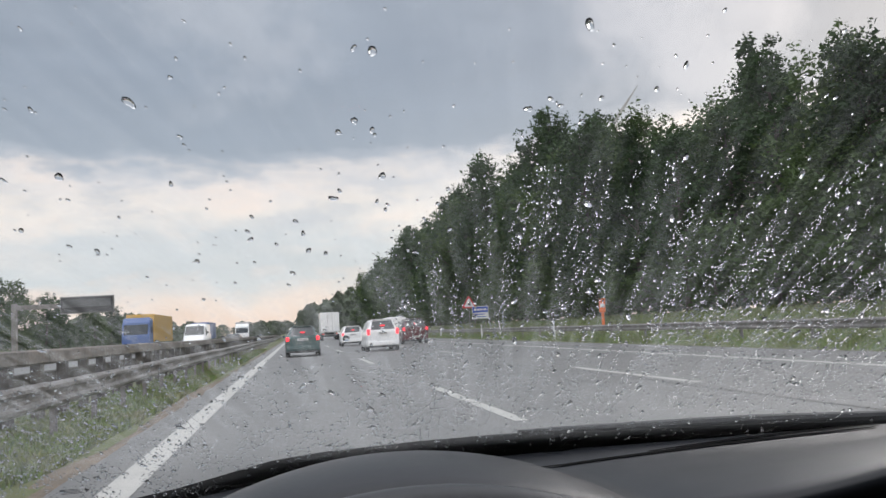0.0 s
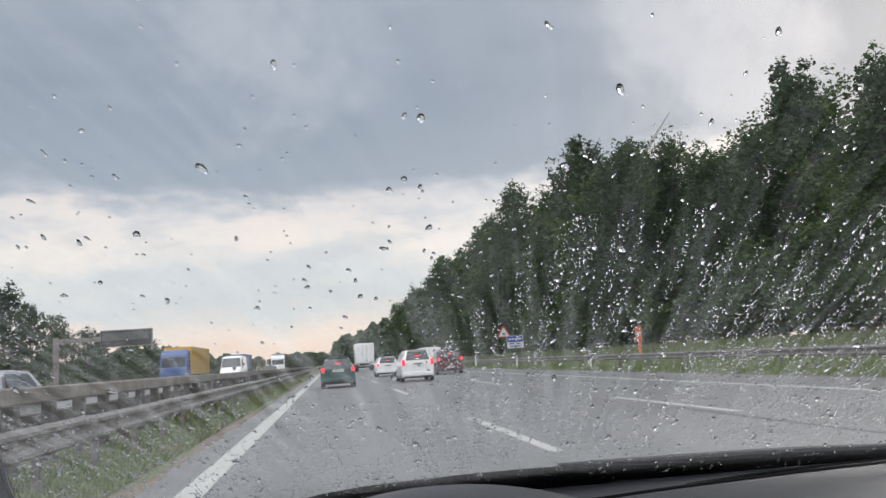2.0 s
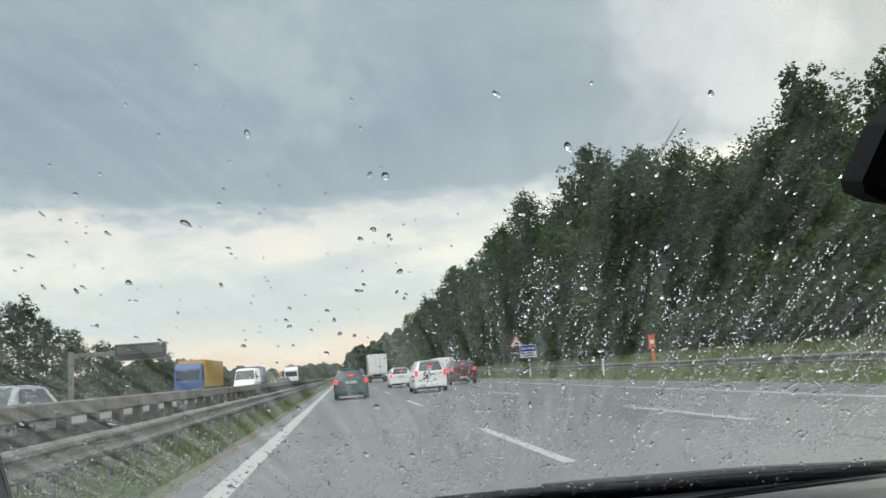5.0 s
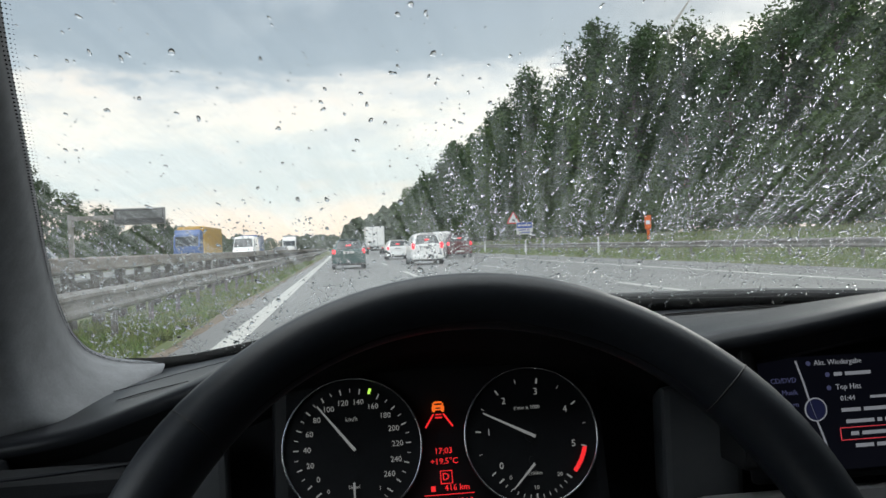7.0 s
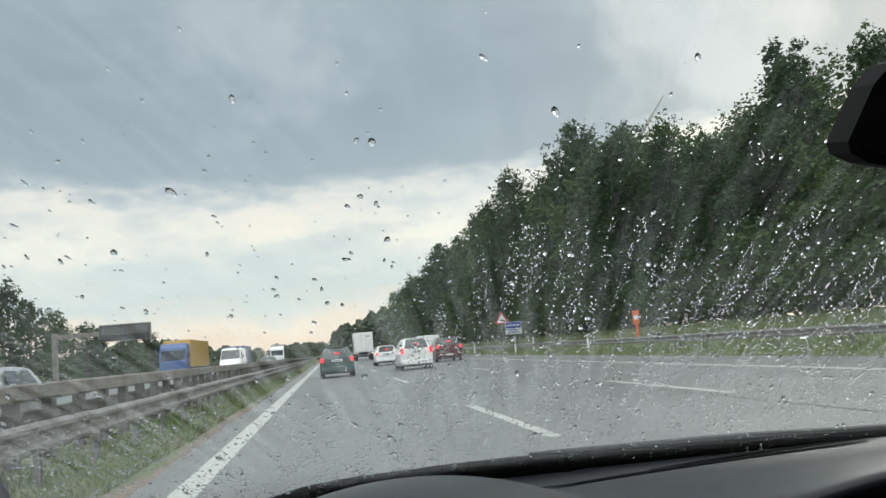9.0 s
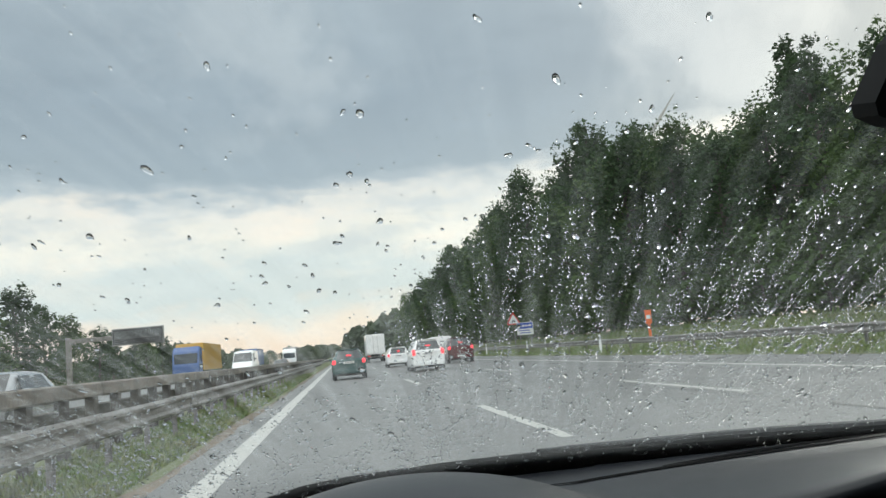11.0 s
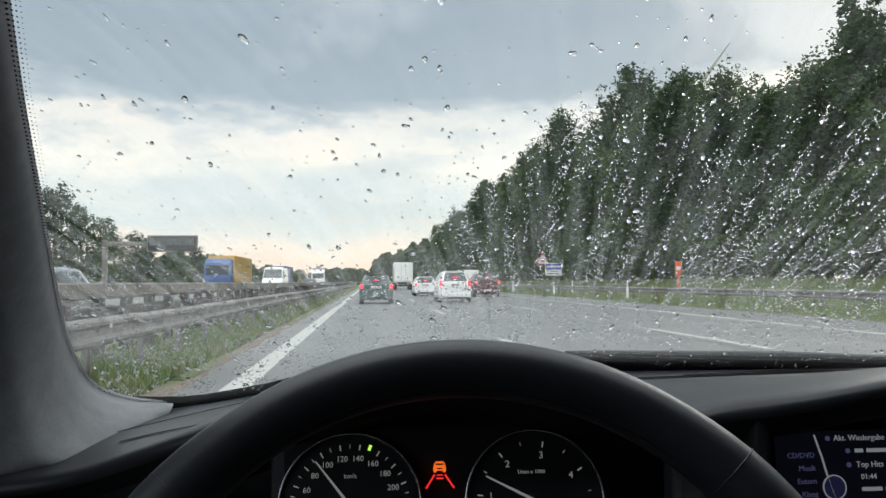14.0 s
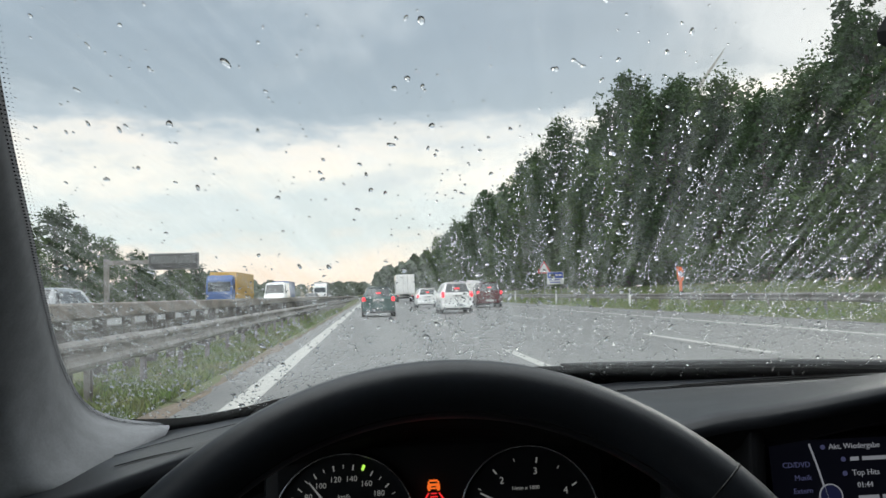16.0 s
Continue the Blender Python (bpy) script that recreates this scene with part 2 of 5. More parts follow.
ASPHALT = road_material()
PAINT_LINE = material("road_marking_paint", (0.47, 0.46, 0.43), 0.55, vary=0.3, scale=3.0, other=(0.35, 0.345, 0.325), bump=0.2, bump_scale=90)
TAR = material("tar_joint", (0.03, 0.03, 0.032), 0.35, vary=0.3, scale=8)
DIRT = material("bare_roadside_dirt", (0.20, 0.155, 0.115), 0.9, vary=0.5, scale=3.0, other=(0.10, 0.085, 0.065), bump=0.5, bump_scale=25)
GRASS_GROUND = material("short_grass", (0.085, 0.115, 0.035), 0.85, vary=0.5, scale=1.3, other=(0.13, 0.13, 0.06), bump=0.6, bump_scale=18)
GRASS_BLADE = material("grass_blade", (0.095, 0.185, 0.032), 0.6, vary=0.5, scale=0.8, other=(0.17, 0.16, 0.065), island=0.35)
FIELD = material("far_field", (0.10, 0.125, 0.05), 0.9, vary=0.4, scale=0.02, other=(0.16, 0.15, 0.08))
GALV = material("weathered_galvanised_steel", (0.27, 0.262, 0.25), 0.5, 0.5, vary=0.5, scale=2.2, other=(0.12, 0.108, 0.095), rough_vary=0.12)
CONCRETE = material("weathered_concrete", (0.27, 0.238, 0.205), 0.85, vary=0.5, scale=1.6, other=(0.13, 0.12, 0.105), bump=0.4, bump_scale=30)
POST = material("dark_weathered_post", (0.11, 0.10, 0.09), 0.8, vary=0.4, scale=5, per_object=0.25)
BARK = material("bark", (0.10, 0.085, 0.065), 0.9, vary=0.5, scale=4, bump=0.6, bump_scale=14)
LEAF_DARK = leaf_material("dark_leaves", (0.013, 0.028, 0.010), (0.042, 0.082, 0.024))
LEAF_MID = leaf_material("mid_leaves", (0.024, 0.046, 0.013), (0.075, 0.120, 0.034))
# distance haze is mixed into this paler, bluer leaf colour
LEAF_HAZED = leaf_material("hazed_far_leaves", (0.045, 0.064, 0.046), (0.105, 0.130, 0.080))
TURBINE = material("light_grey_turbine_paint", (0.42, 0.43, 0.44), 0.5, vary=0.08, scale=0.2)
WHITE_COAT = material("white_paint_on_steel", (0.80, 0.80, 0.79), 0.4, vary=0.08, scale=2)
ORANGE = material("orange_plastic", (0.85, 0.16, 0.02), 0.45, vary=0.15, scale=5)
BLUE_SIGN = material("blue_sign_face", (0.03, 0.08, 0.42), 0.4, vary=0.1, scale=4)
RED_SIGN = material("red_sign_border", (0.62, 0.04, 0.035), 0.4, vary=0.1, scale=4)
DARK_PANEL = material("dark_sign_panel", (0.035, 0.035, 0.038), 0.5, vary=0.2, scale=3)
GREY_PANEL = material("grey_sign_back", (0.28, 0.285, 0.28), 0.55, 0.3, vary=0.25, scale=2)
TYRE = material("tyre_rubber", (0.018, 0.018, 0.018), 0.75, vary=0.2, scale=12)
RIM = material("wheel_alloy", (0.42, 0.42, 0.43), 0.35, 0.9, vary=0.15, scale=8)
CAR_GLASS = material("dark_car_glass", (0.02, 0.024, 0.026), 0.06, vary=0.1, scale=2, spec=0.8)
PLATE = material("number_plate_white", (0.72, 0.72, 0.70), 0.4, vary=0.1, scale=9)
INK = material("black_bar", (0.02, 0.02, 0.02), 0.5, vary=0.1, scale=9)
TAIL = lit("tail_lamp_red", (1.0, 0.028, 0.045), 1.9)
TAIL_DIM = lit("tail_lamp_red_dim", (0.9, 0.05, 0.04), 0.5)
HEAD = lit("head_lamp", (1.0, 0.95, 0.85), 2.5)
BLACK_TRIM = material("black_plastic_trim", (0.02, 0.02, 0.021), 0.6, vary=0.2, scale=20)
# cabin
DASH = material("soft_black_dashboard_plastic", (0.016, 0.018, 0.022), 0.38, vary=0.2, scale=9, bump=0.12, bump_scale=1600, spec=0.32, rough_vary=0.04)
DASH_LOW = material("matt_black_lower_dashboard", (0.016, 0.017, 0.019), 0.7, vary=0.2, scale=9, bump=0.2, bump_scale=700, spec=0.12)
PILLAR = material("grey_woven_pillar_trim", (0.23, 0.235, 0.245), 0.85, vary=0.2, scale=40, bump=0.2, bump_scale=900, spec=0.2)
LEATHER = material("black_steering_wheel_leather", (0.021, 0.026, 0.034), 0.42, vary=0.3, scale=25, bump=0.14, bump_scale=1500, spec=0.6, rough_vary=0.06)
FRIT = material("black_ceramic_edge", (0.008, 0.008, 0.009), 0.5, vary=0.2, scale=30, spec=0.2)
GAUGE_FACE = material("black_gauge_face", (0.010, 0.011, 0.013), 0.55, vary=0.2, scale=40, spec=0.2)
CHROME = material("satin_chrome_ring", (0.62, 0.63, 0.65), 0.22, 1.0, vary=0.1, scale=40)
NEEDLE = lit("pale_needle", (0.75, 0.75, 0.75), 0.17)
NUMERAL = lit("white_numerals", (0.85, 0.85, 0.83), 0.15)
RED_LCD = lit("red_display_segments", (1.0, 0.03, 0.035), 0.7)
ORANGE_LCD = lit("orange_warning_lamp", (1.0, 0.17, 0.02), 0.75)
GREEN_LCD = lit("green_marker_lamp", (0.55, 1.0, 0.10), 0.9)
SCREEN = lit("dark_blue_screen", (0.010, 0.011, 0.022), 0.13)
SCREEN_TEXT = lit("pale_screen_text", (0.62, 0.64, 0.72), 0.22)
SCREEN_DIM = lit("dim_blue_screen_text", (0.16, 0.17, 0.36), 0.2)
SCREEN_RED = lit("red_selection_frame", (0.65, 0.06, 0.08), 0.6)
SILVER = material("satin_silver_trim", (0.55, 0.55, 0.56), 0.32, 0.7, vary=0.15, scale=14)
CABIN = material("dark_cabin_lining", (0.10, 0.10, 0.104), 0.9, vary=0.2, scale=12)
SLOT = material("slot_black", (0.004, 0.004, 0.004), 0.95, vary=0.1, scale=30, spec=0.05)
WATER = glassy("rain_water")
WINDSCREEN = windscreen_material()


# ---- mesh helpers ----
def part(name, bm, mat, parent=None, label="", smooth=False):
    me = bpy.data.meshes.new(name)
    if smooth:
        for f in bm.faces:
            f.smooth = True
    bm.normal_update()
    bm.to_mesh(me)
    bm.free()
    me.materials.append(mat)
    ob = new(name, me)
    if parent is not None:
        ob.parent = parent
    if label:
        ob["label"] = label
    return ob


def thing(name, label, category, m=None, group="", kind=""):
    ob = new(name)
    ob.empty_display_size = 0.2
    if m is not None:
        ob.matrix_world = m
    return tagged(ob, label, category, group, kind)


def box(size, at=(0, 0, 0), bevel=0.0, bm=None, turn=None):
    bm = bm or bmesh.new()
    m = Matrix.Translation(at) @ (turn or Matrix()) @ Matrix.Diagonal((*size, 1))
    r = bmesh.ops.create_cube(bm, size=1, matrix=m)
    if bevel:
        es = list({e for v in r["verts"] for e in v.link_edges})
        bmesh.ops.bevel(bm, geom=es, offset=bevel, segments=2, affect="EDGES", profile=0.6)
    return bm


def cyl(r, depth, m=None, seg=20, r2=None, bm=None):
    bm = bm or bmesh.new()
    bmesh.ops.create_cone(bm, cap_ends=True, segments=seg, radius1=r, radius2=r if r2 is None else r2, depth=depth, matrix=m or Matrix())
    return bm


def grid_mesh(rows, bm=None, closed=False):
    """A skin over rows of points, each row as long as the others."""
    bm = bm or bmesh.new()
    vs = [[bm.verts.new(p) for p in row] for row in rows]
    n = len(rows[0])
    for a, b in zip(vs, vs[1:]):
        for i in range(n if closed else n - 1):
            j = (i + 1) % n
            bm.faces.new((a[i], a[j], b[j], b[i]))
    return bm, vs


def tube(path, radius, seg=8, bm=None):
    """A round bar along a path; radius is a number or one for each point."""
    bm = bm or bmesh.new()
    rows = []
    for i, p in enumerate(path):
        p = Vector(p)
        d = (Vector(path[min(i + 1, len(path) - 1)]) - Vector(path[max(i - 1, 0)])).normalized()
        a = d.orthogonal().normalized() if i == 0 else (a - d * a.dot(d)).normalized()
        b = d.cross(a)
        r = radius[i] if isinstance(radius, (list, tuple)) else radius
        rows.append([p + (a * math.cos(k * 2 * math.pi / seg) + b * math.sin(k * 2 * math.pi / seg)) * r for k in range(seg)])
    bm, vs = grid_mesh(rows, bm, closed=True)
    bm.faces.new(vs[0][::-1])
    bm.faces.new(vs[-1])
    return bm


def extrude_y(profile, y0, y1, steps=1, bm=None, closed=False, wobble=0.0):
    rows = []
    for k in range(steps + 1):
        y = y0 + (y1 - y0) * k / steps
        w = wobble * noise.noise((y * 0.13, 3.1, 0.2))
        rows.append([(x + w, y, z + w * 0.5) for x, z in profile])
    return grid_mesh(rows, bm, closed)[0]


def ring(r_out, r_in, depth, seg=64, bm=None):
    bm = bm or bmesh.new()
    rows = []
    for k in range(seg + 1):
        a = 2 * math.pi * k / seg
        c, s = math.cos(a), math.sin(a)
        mid = (r_out + r_in) / 2
        rows.append([(r_out * c, r_out * s, 0), (r_out * c, r_out * s, depth * 0.7), (mid * c, mid * s, depth), (r_in * c, r_in * s, depth * 0.7), (r_in * c, r_in * s, 0)])
    return grid_mesh(rows, bm)[0]


def lettering(name, body, size, m, mat, parent, align="CENTER"):
    cu = bpy.data.curves.new(name, "FONT")
    cu.body, cu.size, cu.align_x, cu.align_y, cu.extrude = body, size, align, "CENTER", 0.0002
    cu.resolution_u = 2
    tmp = bpy.data.objects.new(name, cu)
    me = bpy.data.meshes.new_from_object(tmp)
    bpy.data.objects.remove(tmp)
    me.materials.clear()
    me.materials.append(mat)
    ob = new(name, me)
    ob.parent = parent
    ob.matrix_local = m
    return ob


# ---- the motorway ----
def strip(name, x0, x1, y0, y1, z, mat, parent=None, label="", category="", kind="", nx=1, ny=1, rise=None):
    rows = []
    for j in range(ny + 1):
        y = y0 + (y1 - y0) * j / ny
        rows.append([(x0 + (x1 - x0) * i / nx, y, z + (rise(x0 + (x1 - x0) * i / nx, y) if rise else 0)) for i in range(nx + 1)])
    ob = part(name, grid_mesh(rows)[0], mat, parent)
    if name != "ground":
        bent(ob)
    return tagged(ob, label, category, kind=kind) if kind or label else ob


def verge_rise(x, y):
    """The ground climbs from the hard shoulder to the wood."""
    t = min(1.0, max(0.0, (x - 15.6) / 5.5))
    return 1.15 * t * t * (3 - 2 * t) + 0.06 * noise.noise((x * 0.5, y * 0.12, 0))


def bend(y):
    """The motorway swings gently to the left in the distance."""
    return -0.00012 * max(0.0, y - 150) ** 2


def bent(ob):
    for v in ob.data.vertices:
        v.co.x += bend(v.co.y)
    return ob


strip("ground", -3000, 3000, -600, 4500, -0.10, FIELD, label="flat open farmland in dull light", category="ground", kind="structure")
road = strip("road", -1.95, 12.7, -40, 900, 0.0, ASPHALT, label="damp grey asphalt motorway carriageway", category="road", kind="structure", ny=94)
strip("road", -17.5, -4.6, -40, 900, 0.0, ASPHALT, label="damp grey asphalt oncoming carriageway", category="road", kind="structure", ny=94)
strip("median", -4.6, -1.95, -40, 900, -0.02, GRASS_GROUND, label="weedy grass median strip between the carriageways", category="verge", kind="structure",
      nx=8, ny=300, rise=lambda x, y: 0.05 * noise.noise((x * 2, y * 0.7, 1)) + 0.03)
strip("dirt_edge", -2.22, -1.80, -20, 260, 0.012, DIRT, label="bare brown dirt along the asphalt edge", category="dirt", kind="structure",
      nx=4, ny=240, rise=lambda x, y: -0.03 * ((x + 2.0) / 0.2) ** 2 + 0.03 * noise.noise((x * 5, y * 1.3, 4)))
strip("verge", 12.7, 24.0, -40, 700, -0.015, GRASS_GROUND, label="mown grass verge rising to the wood", category="verge", kind="structure", nx=16, ny=200, rise=verge_rise)
strip("woodland_floor", 24.0, 70.0, -40, 700, 1.1, GRASS_GROUND, label="shaded grassy ground under the trees", category="ground", kind="structure", nx=6, ny=60,
      rise=lambda x, y: 0.2 * noise.noise((x * 0.1, y * 0.1, 9)))
strip("verge", -30.0, -17.5, -40, 700, -0.02, GRASS_GROUND, label="grass verge beyond the oncoming carriageway", category="verge", kind="structure", nx=8, ny=100,
      rise=lambda x, y: 0.15 * noise.noise((x * 0.2, y * 0.1, 5)))


def marking(name, x, width, y0, y1, label):
    ob = strip(name, x - width / 2, x + width / 2, y0, y1, 0.005, PAINT_LINE, road, ny=max(1, int((y1 - y0) / 12)))
    ob["label"] = label
    return ob


marking("edge_line", -1.32, 0.27, -20, 700, "solid worn white edge line")
marking("edge_line", 10.0, 0.25, -20, 700, "solid worn white edge line")
for x0, start in ((2.45, 9.2), (6.19, 12.4)):
    first = marking("lane_dash", x0, 0.16, start - 18, start - 12, "white lane dash")
    for k in range(1, 26):
        d = first.copy()
        scene.collection.objects.link(d)
        d.location.x, d.location.y = bend(start - 15 + 18.0 * k), 18.0 * k
tar = strip("tar_joint", 5.83, 5.90, -20, 400, 0.004, TAR, road, ny=200)
for v in tar.data.vertices:
    v.co.x += 0.03 * noise.noise((v.co.y * 0.4, 0, 2))


# ---- safety barriers ----
def w_beam(x, side):
    """The section of a corrugated steel beam; its face looks to the given side."""
    pts = [(0.0, 0.42), (0.012, 0.425), (0.055, 0.455), (0.06, 0.49), (0.012, 0.53), (0.005, 0.565), (0.012, 0.60), (0.06, 0.64), (0.055, 0.675), (0.012, 0.71), (0.0, 0.715)]
    front = [(x + side * px, z) for px, z in pts]
    back = [(x + side * (px - 0.006), z) for px, z in reversed(pts)]
    return front + back


def steel_rail(x, side, y0, y1, step, label, group, posts_to=90):
    rail = thing("guard_rail", label, "guard rail", group=group)
    length = 4.0
    k = 0
    y = y0
    while y < y1:
        # overlapping beam lengths, each slightly off line
        seg = length if y < 60 else 40.0
        dx, dz = random.uniform(-0.008, 0.008), random.uniform(-0.008, 0.008)
        prof = [(px + dx, pz + dz) for px, pz in w_beam(x, side)]
        bent(part("beam", extrude_y(prof, y, y + seg + 0.12, 1, closed=True), GALV, rail))
        y += seg
    proto = None
    y = y0 + 0.6
    while y < posts_to:
        if proto is None:
            bm = box((0.012, 0.10, 0.95), (x - side * 0.09, 0, 0.22))
            box((0.055, 0.012, 0.95), (x - side * 0.065, 0.05, 0.22), bm=bm)
            box((0.055, 0.012, 0.95), (x - side * 0.065, -0.05, 0.22), bm=bm)
            box((0.09, 0.07, 0.10), (x - side * 0.045, 0, 0.565), bm=bm)
            proto = part("post", bm, GALV, rail, "steel rail post")
            p = proto
        else:
            p = proto.copy()
            scene.collection.objects.link(p)
        p.location.y = y
        y += step
    return rail


steel_rail(-2.72, 1, -38, 420, 2.0, "long weathered galvanised steel guard rail beside the grass", "guard rails")
steel_rail(15.0, -1, -38, 420, 4.0, "galvanised steel guard rail along the mown verge", "guard rails", 140)
steel_rail(-17.9, 1, -38, 300, 8.0, "galvanised steel guard rail beyond the oncoming lanes", "guard rails", 40)

barrier = thing("median_barrier", "weathered grey-brown box beam barrier on dark posts in the median", "barrier")
y = -38.0
while y < 420:
    seg = 6.0 if y < 70 else 50.0
    dz = random.uniform(-0.01, 0.01)
    prof = [(-3.72, 0.86 + dz), (-3.74, 0.88 + dz), (-3.74, 1.045 + dz), (-3.72, 1.065 + dz), (-3.58, 1.065 + dz), (-3.56, 1.045 + dz), (-3.56, 0.88 + dz), (-3.58, 0.86 + dz)]
    bent(part("beam", extrude_y(prof, y, y + seg - 0.012, 2, closed=True), CONCRETE, barrier))
    y += seg
proto = part("post", box((0.14, 0.20, 1.0), (-3.65, 0, 0.37), 0.012), POST, barrier, "dark square post")
proto.location.y = -37.5
for k in range(1, 140):
    p = proto.copy()
    scene.collection.objects.link(p)
    p.location.y = -37.5 + 1.33 * k
lower = part("lower_rail", extrude_y([(-3.98, 0.52), (-3.94, 0.54), (-3.94, 0.70), (-3.98, 0.72)], -2, 420, 40, closed=True, wobble=0.02), POST, barrier, "dull dark rail on the far side of the posts")
bent(lower)
bent(part("lower_rail", extrude_y([(-3.96, 0.26), (-3.92, 0.28), (-3.92, 0.42), (-3.96, 0.44)], -2, 420, 40, closed=True, wobble=0.02), POST, barrier))
bent(part("far_beam", extrude_y([(-4.02, 0.82), (-3.96, 0.84), (-3.96, 0.98), (-4.02, 1.0)], -2, 420, 40, closed=True, wobble=0.02), CONCRETE, barrier, "weathered beam on the far side"))

# ---- the cars around: one builder for all ----
SIDE = ("left", "right")


def skin(stations):
    """Cross-sections from tail to nose: (y, z_under, z_sill, z_belt, z_roof, half_sill, half_belt, half_roof)."""
    rows = []
    for y, zu, zs, zb, zr, ws, wb, wr in stations:
        half = [(ws * 0.80, zu), (ws * 0.98, zu + 0.05), (ws, zs), (wb * 1.01, (zs + zb) / 2), (wb, zb), (wb * 0.97, zb + 0.02),
                (wr * 1.02, zr - min(0.15, 0.4 * (zr - zb))), (wr * 0.95, zr - min(0.06, 0.2 * (zr - zb))), (wr * 0.72, zr - 0.012), (0.0, zr + 0.008)]
        rows.append([(-x, y, z) for x, z in half] + [(x, y, z) for x, z in reversed(half[:-1])])
    return rows


def car_wheel(parent, x, y, r=0.30, w=0.19):
    turn = pose(x, y, r, 0, 90, 0)
    bm = bmesh.new()
    prof = [(0.62, -0.5), (0.92, -0.5), (1.0, -0.36), (1.0, 0.36), (0.92, 0.5), (0.62, 0.5)]
    rows = []
    for k in range(25):
        a = 2 * math.pi * k / 24
        rows.append([turn @ Vector((r * q * math.cos(a), r * q * math.sin(a), w * h)) for q, h in prof])
    grid_mesh(rows, bm)
    tyre = part("wheel", bm, TYRE, parent, smooth=False)
    bm = cyl(r * 0.63, w * 0.9, turn, 20)
    for k in range(5):
        a = 2 * math.pi * k / 5
        box((r * 0.55, r * 0.13, w * 0.06), (0, 0, 0), bm=bm, turn=turn @ pose(r * 0.3 * math.cos(a), r * 0.3 * math.sin(a), (1 if x > 0 else -1) * w * 0.47, 0, 0, math.degrees(a)))
    part("rim", bm, RIM, tyre)


def passenger_car(name, label, paint, m, width=1.66, height=1.48, length=3.95, kind="hatch", oncoming=False, group="", lamps=None, van=False):
    """The tail is at y = 0 and the car points along +y."""
    car = thing(name, label, "van" if van else "car", m, group)
    h, w, L = height, width / 2, length
    hood = 0.62 * h if not van else 0.60 * h
    tail = 0.10 if kind == "hatch" else 0.16
    st = [
        (0.00, 0.30, 0.48, 0.58 * h, 0.62 * h, w * 0.90, w * 0.90, w * 0.84),
        (0.05, 0.22, 0.46, 0.63 * h, 0.70 * h, w * 0.95, w * 0.95, w * 0.84),
        (tail + 0.12, 0.20, 0.45, 0.645 * h, 0.90 * h, w * 0.985, w * 0.975, w * 0.72),
        (tail + 0.33, 0.19, 0.44, 0.645 * h, 0.985 * h, w, w * 0.985, w * 0.685),
        (L * 0.30, 0.18, 0.42, 0.635 * h, h, w, w, w * 0.70),
        (L * 0.50, 0.18, 0.42, 0.63 * h, 0.995 * h, w, w, w * 0.75),
        (L * 0.60, 0.18, 0.42, 0.63 * h, 0.955 * h, w, w, w * 0.73),
        (L * 0.76, 0.18, 0.42, 0.62 * h, 0.655 * h, w, w * 0.97, w * 0.80),
        (L * 0.92, 0.20, 0.42, 0.52 * h, 0.57 * h, w * 0.97, w * 0.92, w * 0.75),
        (L * 0.985, 0.24, 0.44, 0.42 * h, 0.47 * h, w * 0.90, w * 0.84, w * 0.70),
        (L, 0.30, 0.44, 0.36 * h, 0.38 * h, w * 0.80, w * 0.76, w * 0.66)]
    if van:
        st = [(0.0, 0.3, 0.5, 0.55 * h, 0.985 * h, w * 0.97, w * 0.97, w * 0.86), (0.08, 0.25, 0.48, 0.55 * h, h, w, w, w * 0.88),
              (L * 0.5, 0.22, 0.45, 0.55 * h, h, w, w, w * 0.88), (L * 0.66, 0.22, 0.45, 0.55 * h, 0.985 * h, w, w, w * 0.87),
              (L * 0.71, 0.22, 0.45, 0.55 * h, 0.93 * h, w, w, w * 0.84), (L * 0.84, 0.22, 0.45, 0.53 * h, 0.58 * h, w, w * 0.96, w * 0.84),
              (L * 0.96, 0.24, 0.45, 0.42 * h, 0.46 * h, w * 0.95, w * 0.9, w * 0.8), (L, 0.3, 0.45, 0.34 * h, 0.36 * h, w * 0.85, w * 0.82, w * 0.75)]
    rows = skin(st)
    bm, vs = grid_mesh(rows)
    bm.faces.new([bm.verts.new(v.co) for v in vs[0]])
    bm.faces.new([bm.verts.new(v.co) for v in reversed(vs[-1])])
    bmesh.ops.recalc_face_normals(bm, faces=bm.faces)
    body = part("body", bm, paint, car, smooth=True)
    # glass sits a little proud of the body skin
    n = len(rows[0])

    def pane(nm, quad, out):
        c = sum((Vector(q) for q in quad), Vector()) / 4
        bm2 = bmesh.new()
        sub = []
        for j in range(5):
            a = Vector(quad[0]).lerp(quad[3], j / 4)
            b = Vector(quad[1]).lerp(quad[2], j / 4)
            sub.append([a.lerp(b, i / 6) + Vector(out) for i in range(7)])
        grid_mesh(sub, bm2)
        return part(nm, bm2, CAR_GLASS, car, "dark reflecting glass")

    def at(si, hi):
        return Vector(rows[si][hi])
    if not van:
        # rear window between belt and roof edge
        lo, up = st[1], st[3]
        yb, yt = 0.045, tail + 0.27
        pane("rear_window", [(-w * 0.72, yb + 0.01, 0.665 * h), (w * 0.72, yb + 0.01, 0.665 * h), (w * 0.57, yt - 0.10, 0.93 * h), (-w * 0.57, yt - 0.10, 0.93 * h)], (0, -0.035, 0.012))
        ws_lo, ws_hi = L * 0.75, L * 0.605
        pane("windscreen", [(-w * 0.76, ws_lo, 0.665 * h), (w * 0.76, ws_lo, 0.665 * h), (w * 0.66, ws_hi, 0.945 * h), (-w * 0.66, ws_hi, 0.945 * h)], (0, 0.03, 0.02))
